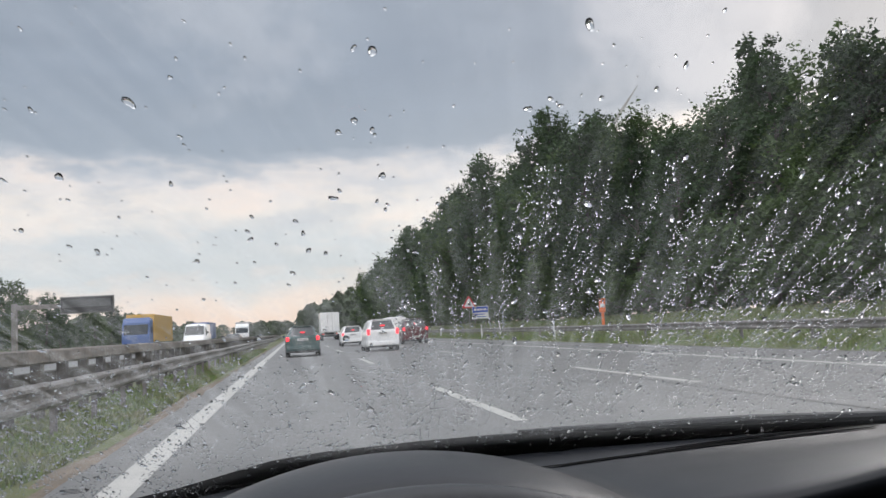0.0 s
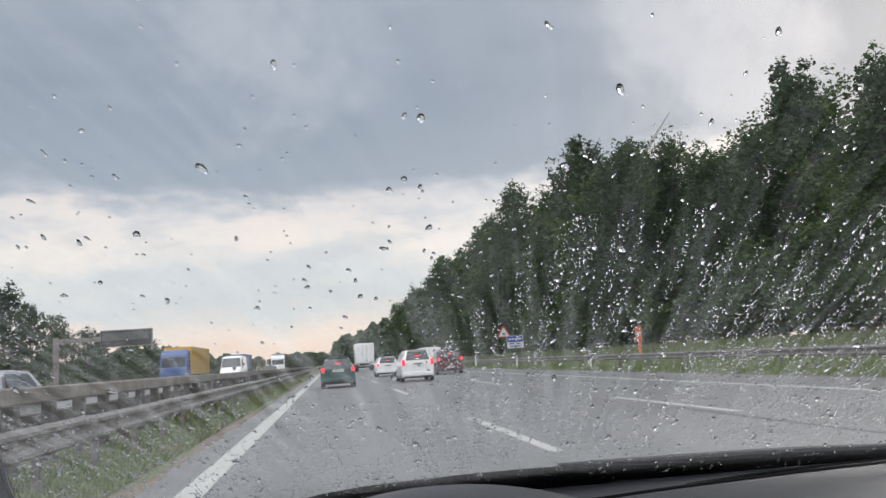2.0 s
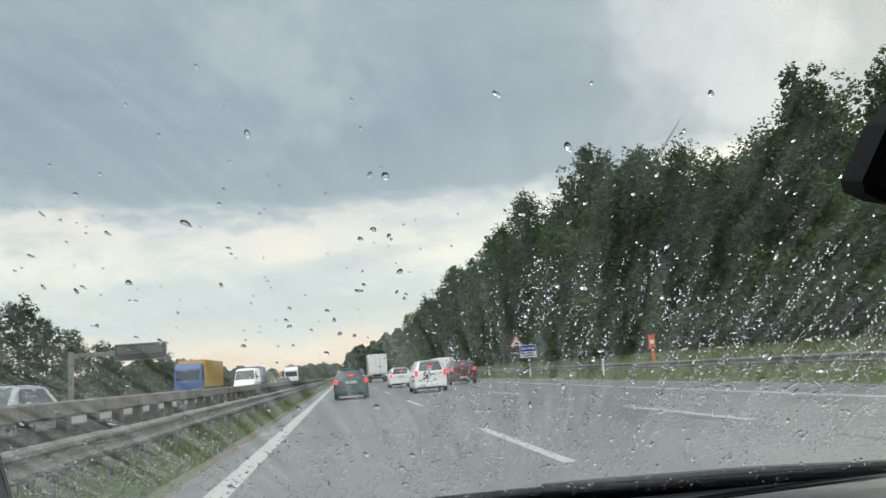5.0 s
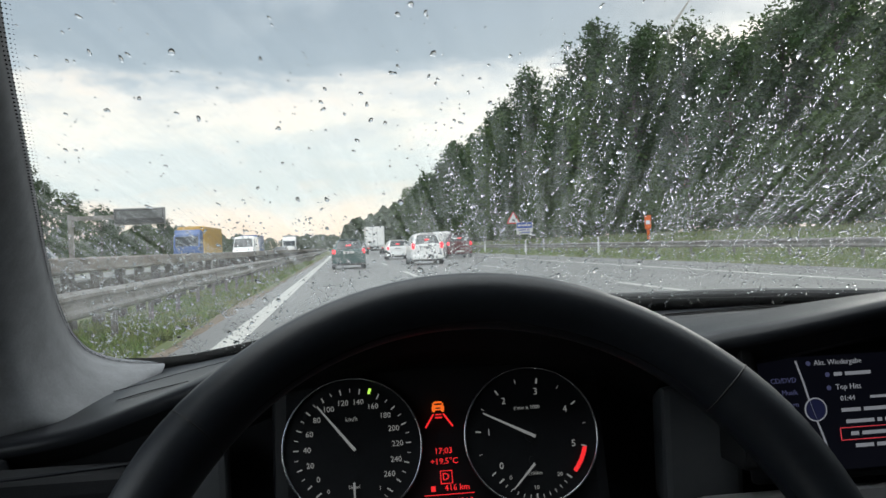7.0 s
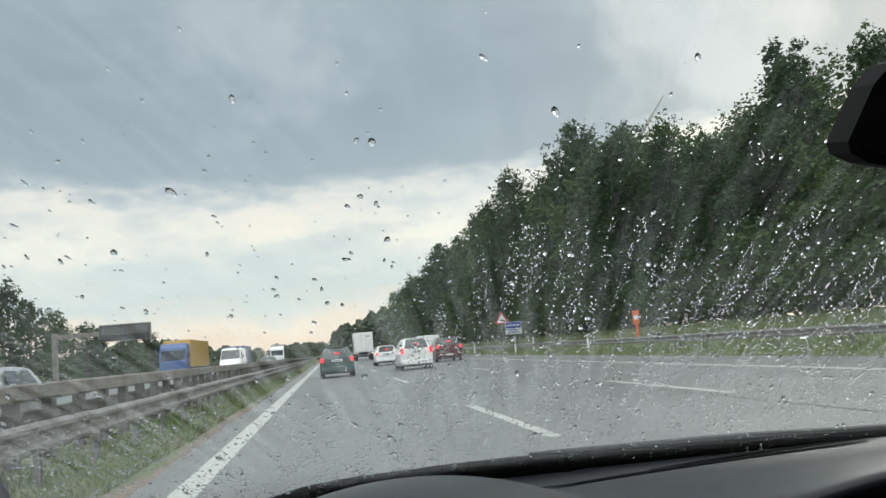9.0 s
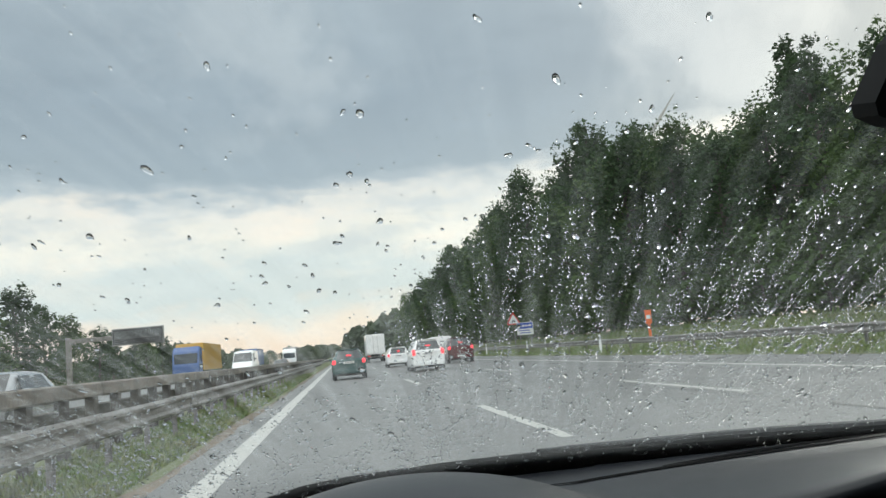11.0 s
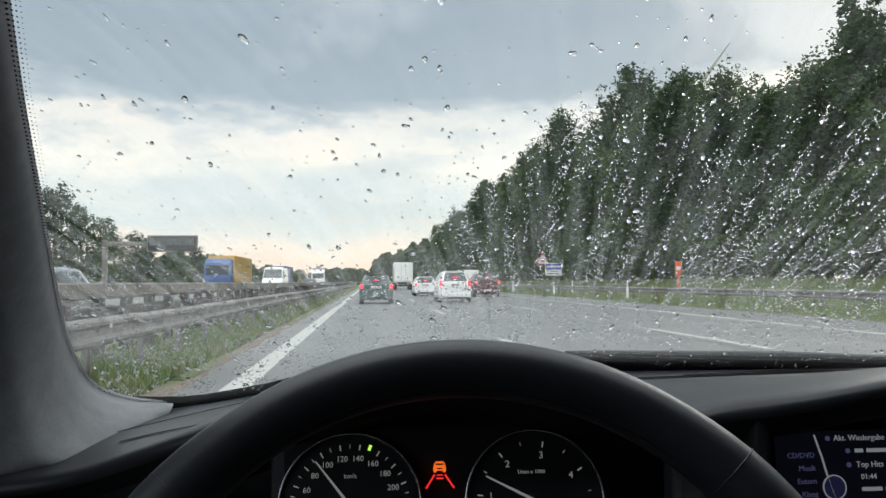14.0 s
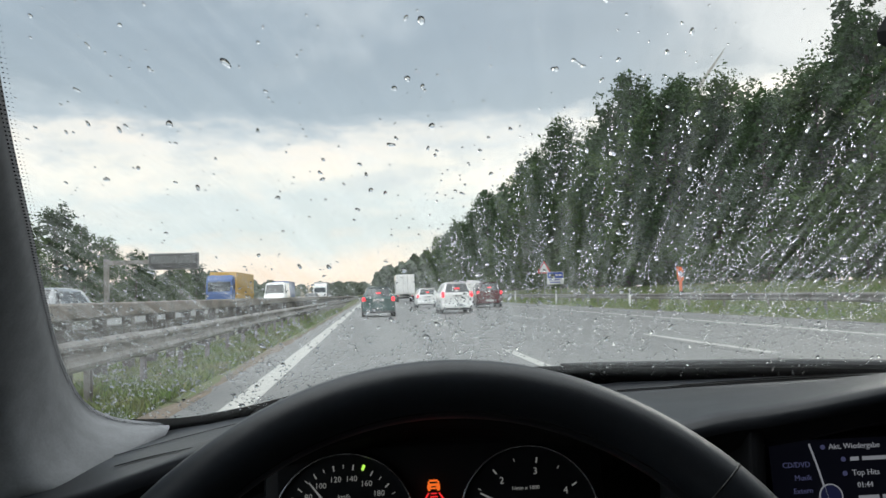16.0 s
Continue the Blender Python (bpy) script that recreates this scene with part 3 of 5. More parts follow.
        for sgn in (-1, 1):
            for a, b in ((0.16, 0.34), (0.36, 0.58)):
                pane("side_window", [(sgn * w * 0.972, L * a, 0.665 * h), (sgn * w * 0.972, L * (b + 0.05 * (b > 0.5)), 0.665 * h), (sgn * w * 0.75, L * b, 0.92 * h), (sgn * w * 0.74, L * (a + 0.04), 0.92 * h)], (sgn * 0.016, 0, 0))
    else:
        pane("windscreen", [(-w * 0.86, L * 0.835, 0.585 * h), (w * 0.86, L * 0.835, 0.585 * h), (w * 0.78, L * 0.715, 0.90 * h), (-w * 0.78, L * 0.715, 0.90 * h)], (0, 0.025, 0.02))
        for sgn in (-1, 1):
            pane("side_window", [(sgn * w * 0.985, L * 0.62, 0.58 * h), (sgn * w * 0.985, L * 0.76, 0.58 * h), (sgn * w * 0.9, L * 0.70, 0.86 * h), (sgn * w * 0.9, L * 0.62, 0.88 * h)], (sgn * 0.016, 0, 0))
    part("bumper", box((width * 0.93, 0.16, 0.22), (0, 0.045, 0.40), 0.05), paint, car)
    part("bumper_lip", box((width * 0.86, 0.10, 0.12), (0, 0.05, 0.25), 0.03), BLACK_TRIM, car, "black plastic lower bumper")
    part("number_plate", box((0.50, 0.012, 0.11), (0, -0.042 if not van else -0.045, 0.47 if kind == "suv" or van else 0.56 * h), 0.004), PLATE, car, "white number plate")
    for k in (-0.15, -0.05, 0.06, 0.15):
        part("plate_bar", box((0.06, 0.004, 0.06), (k, -0.051 if not van else -0.054, 0.47 if kind == "suv" or van else 0.56 * h)), INK, car)
    lamp = lamps or TAIL
    for sgn in (-1, 1):
        zc = 0.585 * h if kind != "mpv" else 0.60 * h
        bm = box((0.16, 0.14, 0.30 if kind == "mpv" else 0.21), (sgn * w * 0.85, 0.045, zc), 0.05)
        part("tail_light", bm, lamp, car, "glowing red tail light")
        part("headlight", box((0.26, 0.16, 0.14), (sgn * w * 0.70, L - 0.10, 0.44 * h if not van else 0.36 * h), 0.04), HEAD if oncoming else CAR_GLASS, car)
        bm = box((0.15, 0.08, 0.12), (sgn * (w + 0.07), L * 0.62, 0.67 * h), 0.03)
        part("door_mirror", bm, paint if not van else BLACK_TRIM, car)
        for yy in (L * 0.18, L * 0.82):
            car_wheel(car, sgn * (w - 0.10), yy)
    if kind != "sedan" and not van:
        part("brake_light", box((0.24, 0.03, 0.05), (0, 0.085 + (tail - 0.10) * 0.4, 0.79 * h), 0.012), lamp, car, "high third brake light")
        part("roof_spoiler", box((width * 0.60, 0.16, 0.03), (0, tail + 0.26, 0.985 * h), 0.012), paint, car)
        part("wiper", box((0.34, 0.015, 0.015), (0.02, 0.045, 0.70 * h), turn=pose(0, 0, 0, 0, -8, 0)), BLACK_TRIM, car)
    return car


def paint(name, color, rough=0.25, metal=0.0):
    return material(name, color, rough, metal, vary=0.08, scale=1.5, coat=0.6, spec=0.5)


GREEN = paint("dark_green_car_paint", (0.030, 0.078, 0.075), metal=0.2)
WHITE = paint("white_car_paint", (0.88, 0.88, 0.87), rough=0.55)
SILVERP = paint("silver_car_paint", (0.42, 0.43, 0.44), metal=0.6)
DARKRED = paint("dark_red_car_paint", (0.08, 0.012, 0.018), metal=0.2)
DARKGREY = paint("dark_grey_car_paint", (0.06, 0.062, 0.068), metal=0.4)
BLUE = paint("blue_tarpaulin", (0.05, 0.11, 0.30), rough=0.6)
YELLOW = paint("yellow_ochre_tarpaulin", (0.62, 0.36, 0.05), rough=0.55)

passenger_car("hatchback", "dark green small hatchback with brake lights glowing", GREEN, pose(0.36, 40.5, 0), 1.67, 1.46, 3.9, group="traffic ahead")
passenger_car("compact_van", "white compact family car with tall tail lights glowing", WHITE, pose(4.35, 42, 0), 1.70, 1.62, 4.1, "mpv", group="traffic ahead")
passenger_car("hatchback", "white hatchback further ahead in the middle lane", WHITE, pose(4.2, 62, 0), 1.72, 1.47, 4.1, group="traffic ahead")
passenger_car("estate_car", "dark grey estate car far ahead in the fast lane", DARKGREY, pose(0.5, 78, 0), 1.75, 1.5, 4.4, group="traffic ahead", lamps=TAIL_DIM)
passenger_car("suv", "dark red off-road car in the slow lane", DARKRED, pose(8.0, 56, 0), 1.82, 1.72, 4.3, "suv", group="traffic ahead")
passenger_car("delivery_van", "white delivery van half hidden ahead of a darker car", WHITE, pose(7.9, 66, 0), 1.9, 2.0, 4.9, van=True, group="traffic ahead")
passenger_car("saloon_car", "silver car seen over the median barrier", SILVERP, pose(-8.4, 24, 0, 0, 0, 180), 1.75, 1.5, 4.4, "sedan", True, "oncoming traffic")
passenger_car("delivery_van", "tall white van on the oncoming carriageway", WHITE, pose(-9.0, 84, 0, 0, 0, 180), 2.0, 2.55, 5.9, van=True, oncoming=True, group="oncoming traffic")
passenger_car("estate_car", "dark car on the oncoming carriageway", DARKGREY, pose(-6.6, 96, 0, 0, 0, 180), 1.78, 1.5, 4.5, "sedan", True, "oncoming traffic")


def lorry(label, m, cab_paint, box_paint, box_len, high, group, rear_doors=False, width=2.5):
    """Tail at y = 0, nose along +y."""
    t = thing("lorry", label, "lorry", m, group)
    part("cargo_box", box((width, box_len, high - 1.1), (0, box_len / 2, 1.1 + (high - 1.1) / 2), 0.04), box_paint, t)
    part("chassis", box((0.9, box_len + 1.6, 0.25), (0, box_len / 2 + 0.8, 0.9), 0.03), BLACK_TRIM, t)
    rows = [[(sx * width * 0.48, box_len + y, z) for sx, z in ((-1, 0.5), (-1, zr), (-0.9, zr + 0.1), (0.9, zr + 0.1), (1, zr), (1, 0.5))]
            for y, zr in ((0.35, high - 0.5), (1.6, high - 0.45), (2.0, high - 0.9), (2.25, 1.9), (2.32, 1.5), (2.3, 0.6))]
    bm, vs = grid_mesh(rows)
    bm.faces.new(vs[0])
    bm.faces.new(vs[-1][::-1])
    part("cab", bm, cab_paint, t)
    part("windscreen", box((width * 0.84, 0.05, 0.95), (0, box_len + 2.19, 2.25 if high > 3.2 else 2.0), 0.02, turn=pose(0, 0, 0, 9, 0, 0)), CAR_GLASS, t)
    part("bumper", box((width * 0.94, 0.14, 0.35), (0, box_len + 2.3, 0.6), 0.04), BLACK_TRIM, t)
    part("rear_bumper", box((width * 0.9, 0.1, 0.14), (0, 0.05, 0.6), 0.02), BLACK_TRIM, t)
    for sgn in (-1, 1):
        part("tail_light", box((0.3, 0.06, 0.12), (sgn * 0.95, 0.0, 0.85), 0.02), TAIL_DIM, t)
        part("headlight", box((0.3, 0.08, 0.2), (sgn * 0.95, box_len + 2.34, 0.75), 0.02), HEAD, t)
        part("side_mirror", box((0.12, 0.16, 0.55), (sgn * (width / 2 + 0.14), box_len + 2.1, 2.2), 0.03), BLACK_TRIM, t)
        for yy in (0.8, 2.1, box_len + 1.3):
            car_wheel(t, sgn * (width / 2 - 0.2), yy, 0.48, 0.3)
        if rear_doors:
            part("rear_door", box((width * 0.47, 0.03, high - 1.35), (sgn * width * 0.245, -0.02, 1.15 + (high - 1.2) / 2), 0.012), box_paint, t)
            part("door_bar", tube([(sgn * 0.3, -0.05, 1.2), (sgn * 0.3, -0.05, high - 0.2)], 0.015, 6), GALV, t)
    return t


lorry("white box lorry far ahead in the middle lane", pose(4.6, 112, 0), WHITE, WHITE, 7.0, 3.7, "lorries", True)
lorry("lorry with ochre trailer and blue cab on the oncoming carriageway", pose(-14.2, 94, 0, 0, 0, 180), BLUE, YELLOW, 12.0, 3.7, "lorries")
lorry("blue tarpaulin lorry on the oncoming carriageway", pose(-14.0, 142, 0, 0, 0, 180), WHITE, BLUE, 11.0, 3.6, "lorries")
lorry("distant white lorry on the oncoming carriageway", pose(-9.5, 170, 0, 0, 0, 180), WHITE, SILVERP, 11.0, 3.8, "lorries")

# ---- roadside things ----
gantry = thing("sign_gantry", "grey cantilever gantry with a dark dot-matrix sign over the oncoming lanes", "road sign", pose(-24.5, 80, 0))
part("mast", box((0.42, 0.42, 5.2), (0, 0, 2.5), 0.03), GALV, gantry)
part("arm", box((8.4, 0.34, 0.40), (4.0, 0, 4.75), 0.03), GALV, gantry)
part("base_plate", box((0.9, 0.9, 0.06), (0, 0, 0.0), 0.01), GALV, gantry)
panel = part("sign_panel", box((4.4, 0.35, 1.35), (6.2, -0.36, 4.75), 0.03), DARK_PANEL, gantry, "dark dot-matrix sign with a pale frame")
part("frame", box((4.6, 0.2, 1.55), (6.2, -0.22, 4.75), 0.02), GREY_PANEL, panel)
part("display_field", box((4.1, 0.02, 0.72), (6.2, -0.545, 4.92), 0.01), material("sign_matrix", (0.12, 0.125, 0.13), 0.5, vary=0.5, scale=5), panel, "grey dot-matrix field")

phone = thing("emergency_phone", "orange roadside emergency telephone post on the grass", "emergency phone", pose(17.9, 47, 0.35, 0, 0, -20))
part("post", box((0.16, 0.16, 1.5), (0, 0, 0.6), 0.02), ORANGE, phone)
body = part("housing", box((0.36, 0.30, 0.75), (0, 0, 1.40), 0.05), ORANGE, phone)
part("panel", box((0.24, 0.02, 0.22), (0, -0.155, 1.42), 0.004), WHITE_COAT, body, "white reflective panel")
part("hood", box((0.40, 0.36, 0.06), (0, 0, 1.80), 0.02), ORANGE, phone)

sign = thing("place_sign", "small blue and white roadside sign on two posts", "road sign", pose(17.0, 76, 0.4))
for dx in (-0.5, 0.5):
    part("post", tube([(dx, 0, -0.4), (dx, 0, 2.3)], 0.03), GALV, sign)
plate = part("face", box((1.55, 0.03, 1.15), (0, -0.05, 1.75), 0.01), WHITE_COAT, sign, "white sign face with a blue field")
part("blue_field", box((1.45, 0.008, 0.55), (0, -0.07, 2.01), 0.002), BLUE_SIGN, plate)
for dx, wd in ((-0.48, 0.22), (-0.18, 0.2), (0.12, 0.22), (0.45, 0.24)):
    part("text_bar", box((wd, 0.006, 0.16), (dx, -0.078, 2.01)), WHITE_COAT, plate)
for dx, dz, wd in ((-0.2, 1.58, 0.8), (0.3, 1.58, 0.3), (0.0, 1.36, 1.0)):
    part("text_bar", box((wd, 0.006, 0.09), (dx, -0.068, dz)), BLUE_SIGN, plate)

warning = thing("warning_sign", "white triangular warning sign with red border on a post", "road sign", pose(16.4, 78, 0.3))
part("post", tube([(0, 0, -0.4), (0, 0, 3.4)], 0.035), GALV, warning)


def triangle(r, y, thick):
    bm = bmesh.new()
    cs = []
    for k in range(3):
        a = math.pi / 2 + k * 2 * math.pi / 3
        for d in (-0.25, -0.12, 0.0, 0.12, 0.25):
            cs.append((r * (0.86 * math.cos(a) + 0.14 * math.cos(a + d * 4)), r * (0.86 * math.sin(a) + 0.14 * math.sin(a + d * 4))))
    f = [bm.verts.new((x, y, z)) for x, z in cs]
    b = [bm.verts.new((x, y + thick, z)) for x, z in cs]
    bm.faces.new(f), bm.faces.new(b[::-1])
    for i in range(len(cs)):
        j = (i + 1) % len(cs)
        bm.faces.new((f[j], f[i], b[i], b[j]))
    return bm


tri = part("border", triangle(0.72, -0.06, 0.02), RED_SIGN, warning, "red sign border")
tri.location = (0, 0, 2.75)
tri2 = part("face", triangle(0.52, -0.068, 0.006), WHITE_COAT, tri)
part("symbol", box((0.30, 0.006, 0.14), (0.02, -0.074, -0.08), 0.0, turn=pose(0, 0, 0, 0, 20, 0)), INK, tri)

proto = None
for k, (x, y) in enumerate([(13.9, 44), (13.9, 62), (13.9, 80), (13.9, 105), (13.9, 130), (14.0, 160), (14.0, 200), (14.0, 250), (16.3, 66)]):
    if proto is None:
        proto = thing("delineator_post", "white plastic roadside marker post with black band", "marker post", pose(x, y, 0), "marker posts")
        part("post", box((0.12, 0.09, 1.05), (0, 0, 0.5), 0.03), WHITE_COAT, proto)
        part("band", box((0.125, 0.095, 0.2), (0, 0, 0.84), 0.03), INK, proto, "black band with reflector")
        part("reflector", box((0.05, 0.01, 0.14), (0, -0.05, 0.84)), WHITE_COAT, proto)
    else:
        copy_thing(proto, pose(x + bend(y), y, verge_rise(x, y)))


def turbine(label, m, high=95.0, spin=0.0, reach=38.0):
    t = thing("wind_turbine", label, "wind turbine", m, "wind turbines")
    part("tower", tube([(0, 0, 0), (0, 0, high * 0.5), (0, 0, high)], [1.9, 1.5, 1.0], 20), TURBINE, t)
    part("nacelle", box((3.2, 8.5, 3.4), (0, 1.5, high + 1.2), 1.1), TURBINE, t)
    hub = part("hub", tube([(0, -2.5, high + 1.2), (0, -3.6, high + 1.2), (0, -4.6, high + 1.2)], [1.6, 1.4, 0.4], 16), TURBINE, t)
    for k in range(3):
        a = radians(spin + 120 * k)
        rows = []
        for j in range(9):
            d = 1.0 + reach * j / 8
            c = (1.0, 2.6, 2.9, 2.5, 2.1, 1.7, 1.3, 0.9, 0.25)[j]
            th = c * 0.18 + 0.1
            ring4 = [(-c * 0.35, 0), (0, -th), (c * 0.65, 0), (0, th)]
            rows.append([Vector((u * math.cos(a) + d * math.sin(a), -3.4 + v + u * 0.25, high + 1.2 - u * math.sin(a) + d * math.cos(a))) for u, v in ring4])
        bm, vs = grid_mesh(rows, closed=True)
        bm.faces.new(vs[-1])
        part("blade", bm, TURBINE, t)
    return t


turbine("pale grey wind turbine rising behind the wood", pose(200, 500, 0, 0, 0, -30), 114, 38, 38.0)
turbine("pale grey wind turbine far off, half hidden by trees", pose(138, 800, 0, 0, 0, -35), 92, 22, 30.0)


# ---- trees ----
def tree_parts(seed, height, spread, base, leaves, leaf=0.26, slim=False):
    """Trunk and limbs as one bar mesh, crown as many small leaf blades in clumps."""
    rng = random.Random(seed)
    wood = bmesh.new()
    lean = Vector((rng.uniform(-0.04, 0.04), rng.uniform(-0.04, 0.04), 1))
    trunk = [lean * (height * 0.9 * k / 6) + Vector((rng.uniform(-0.12, 0.12), rng.uniform(-0.12, 0.12), 0)) * (k > 0) for k in range(7)]
    tube(trunk, [0.22 * (1 - k / 6.6) * height / 14 + 0.02 for k in range(7)], 7, wood)
    clumps = []
    n = 26 if not slim else 20
    for k in range(n):
        f = (k + 0.5) / n
        z = height * (base + (0.97 - base) * f)
        start = lean * (z * 0.86)
        a = k * 2.4 + rng.uniform(-0.5, 0.5)
        prof = math.sin(math.pi * min(1, 0.18 + 0.80 * f)) ** 0.7
        r = spread * prof * rng.uniform(0.55, 1.0)
        tip = start + Vector((math.cos(a) * r, math.sin(a) * r, height * rng.uniform(0.03, 0.10)))
        mid = start.lerp(tip, 0.5) + Vector((0, 0, -0.25))
        tube([start, mid, tip], [0.07 * height / 14, 0.045 * height / 14, 0.015], 5, wood)
        for q in range(3):
            c = start.lerp(tip, 0.50 + 0.28 * q) + Vector((rng.gauss(0, 0.35), rng.gauss(0, 0.35), rng.gauss(0.2, 0.35)))
            clumps.append((c, rng.uniform(0.75, 1.35) * spread / 3.2))
    for k in range(4):
        c = lean * height * rng.uniform(0.86, 0.98) + Vector((rng.gauss(0, 0.5), rng.gauss(0, 0.5), 0))
        clumps.append((c, 0.75 * spread / 3.2))
    verts, faces = [], []
    total = sum(r ** 2 for c, r in clumps)
    for c, r in clumps:
        # twigs first, then leaves about each twig, so that the outline breaks up
        twigs = []
        for q in range(13):
            d = Vector((rng.gauss(0, 1), rng.gauss(0, 1), rng.gauss(0.25, 1))).normalized()
            twigs.append(c + Vector((d.x * 0.85, d.y * 0.85, d.z * 1.15)) * r * rng.random() ** 0.45)
        for k in range(int(leaves * r ** 2 / total)):
            inner = k % 4 == 0
            tw = c if inner else twigs[k % 13]
            g = r * (0.30 if inner else 0.115)
            p = tw + Vector((rng.gauss(0, g), rng.gauss(0, g), rng.gauss(0, g * 1.1)))
            u = Vector((rng.gauss(0, 1), rng.gauss(0, 1), rng.gauss(0, 0.6))).normalized()
            v = u.orthogonal().normalized()
            v.rotate(Matrix.Rotation(rng.uniform(0, 6.28), 3, u))
            s = leaf * rng.uniform(0.6, 1.35) * (1.7 if inner else 1.0)
            i = len(verts)
            verts += [p - u * s * 0.5, p + v * s * 0.30, p + u * s * 0.55, p - v * s * 0.30]
            faces.append((i, i + 1, i + 2, i + 3))
    crown = bpy.data.meshes.new("crown")
    crown.from_pydata([tuple(v) for v in verts], [], faces)
    return wood, crown


def tree(label, seed, height, spread, base, leaves, mat, m, group, leaf=0.225, slim=False, name="tree"):
    t = thing(name, label, name, m, group)
    wood, crown = tree_parts(seed, height, spread, base, leaves, leaf, slim)
    part("trunk", wood, BARK, t)
    crown.materials.append(mat)
    c = new("crown", crown)
    c.parent = t
    return t


FAR_AWAY = pose(0, 0, 0)
EDGE = "trees along the edge of the wood"
kinds = [
    tree("tall dark green broadleaf tree at the edge of the wood", 1, 15.5, 3.6, 0.16, 10800, LEAF_DARK, pose(22.0, 70, 1.0), EDGE),
    tree("tall dark green broadleaf tree at the edge of the wood", 2, 14.0, 3.9, 0.12, 10800, LEAF_DARK, pose(23.0, 78, 1.0), EDGE),
    tree("slender poplar with dark green leaves in the wood", 3, 17.0, 2.7, 0.14, 9800, LEAF_DARK, pose(24.5, 85, 1.0), EDGE, slim=True),
    tree("broad lighter green tree in the wood", 4, 13.0, 4.2, 0.10, 10800, LEAF_MID, pose(22.5, 91, 1.0), EDGE),
    tree("open-crowned tree with sky showing through its limbs", 5, 16.0, 3.7, 0.30, 8600, LEAF_DARK, pose(21.8, 97, 1.0), EDGE)]
far_kinds = [
    tree("dark green broadleaf tree further along the wood", 12, 15.0, 3.8, 0.14, 3900, LEAF_DARK, pose(23.0, 124, 1.0), EDGE, 0.36),
    tree("rounded green tree further along the wood", 13, 13.5, 4.1, 0.10, 3900, LEAF_MID, pose(23.5, 131, 1.0), EDGE, 0.36),
    tree("slender dark tree further along the wood", 14, 16.5, 3.0, 0.14, 4000, LEAF_DARK, pose(24.5, 138, 1.0), EDGE, 0.36, slim=True)]
bush = tree("dense dark green bush below the trees", 6, 4.6, 2.5, 0.02, 2000, LEAF_MID, pose(20.6, 26, 0.9), "bushes", 0.24, name="bush")


def edge_height(y):
    """Younger, lower trees at the near end of the wood, full height from about 70 m on."""
    t = min(1.0, max(0.0, (y - 20) / 40))
    return 0.71 + 0.36 * t * t * (3 - 2 * t)


rng = random.Random(11)
y = 10.0
k = 0
while y < 250:
    for row, x0 in enumerate((21.6, 25.6, 30.5)):
        if row == 2 and y > 90:
            continue
        if rng.random() < 0.14 and y > 30:
            continue
        src = kinds[(k * 2 + row * 3 + rng.randrange(2)) % 5] if y < 105 else far_kinds[(k + row + rng.randrange(2)) % 3]
        # the tops fall to the distance and dip where the open-crowned trees stand
        ratio = 1.0 + 0.04 * row + 0.07 * math.sin(y * 0.075 + 1.0)
        s = ratio * rng.choice((0.72, 0.86, 0.95, 1.04, 1.14)) * rng.uniform(0.95, 1.05) * edge_height(y)
        wide = max(s, 0.72)
        x = x0 + rng.uniform(-1.0, 1.2) + bend(y)
        yy = y + rng.uniform(-1.6, 1.6) + row * 1.5
        copy_thing(src, pose(x, yy, 1.0, 0, 0, rng.uniform(0, 360)) @ Matrix.Diagonal((wide * rng.uniform(0.95, 1.15), wide, s, 1)))
    if y < 200:
        copy_thing(bush, pose(21.2 + rng.uniform(-0.5, 0.9), y + rng.uniform(-1.5, 1.5), 0.95, 0, 0, rng.uniform(0, 360)))
        copy_thing(bush, pose(22.8 + rng.uniform(-0.5, 0.9), y + 2 + rng.uniform(-1.5, 1.5), 1.0, 0, 0, rng.uniform(0, 360)))
    if y < 60:
        copy_thing(bush, pose(34.0 + rng.uniform(-1.5, 1.5), y - 6 + rng.uniform(-1.5, 1.5), 1.0, 0, 0, rng.uniform(0, 360)) @ Matrix.Diagonal((1.9, 1.9, 1.5, 1)))
    if y < 90:
        copy_thing(bush, pose(28.0 + rng.uniform(-1.5, 1.5), y + rng.uniform(-1.5, 1.5), 1.0, 0, 0, rng.uniform(0, 360)) @ Matrix.Diagonal((1.5, 1.5, 1.1, 1)))
    y += 4.8 if y < 120 else 6.5
    k += 1
# left side, beyond the oncoming carriageway
for k in range(26):
    yy = 48 + k * 7.5 + rng.uniform(-2, 2)
    src = far_kinds[(1, 0, 1, 2)[k % 4]]
    s = rng.uniform(0.45, 0.62) + 0.16 * math.exp(-((yy - 95) / 28) ** 2)
    copy_thing(src, pose(-28 - rng.uniform(0, 6) - 0.03 * yy, yy, -0.1, 0, 0, rng.uniform(0, 360)) @ Matrix.Diagonal((s * 1.2, s * 1.2, s, 1)))


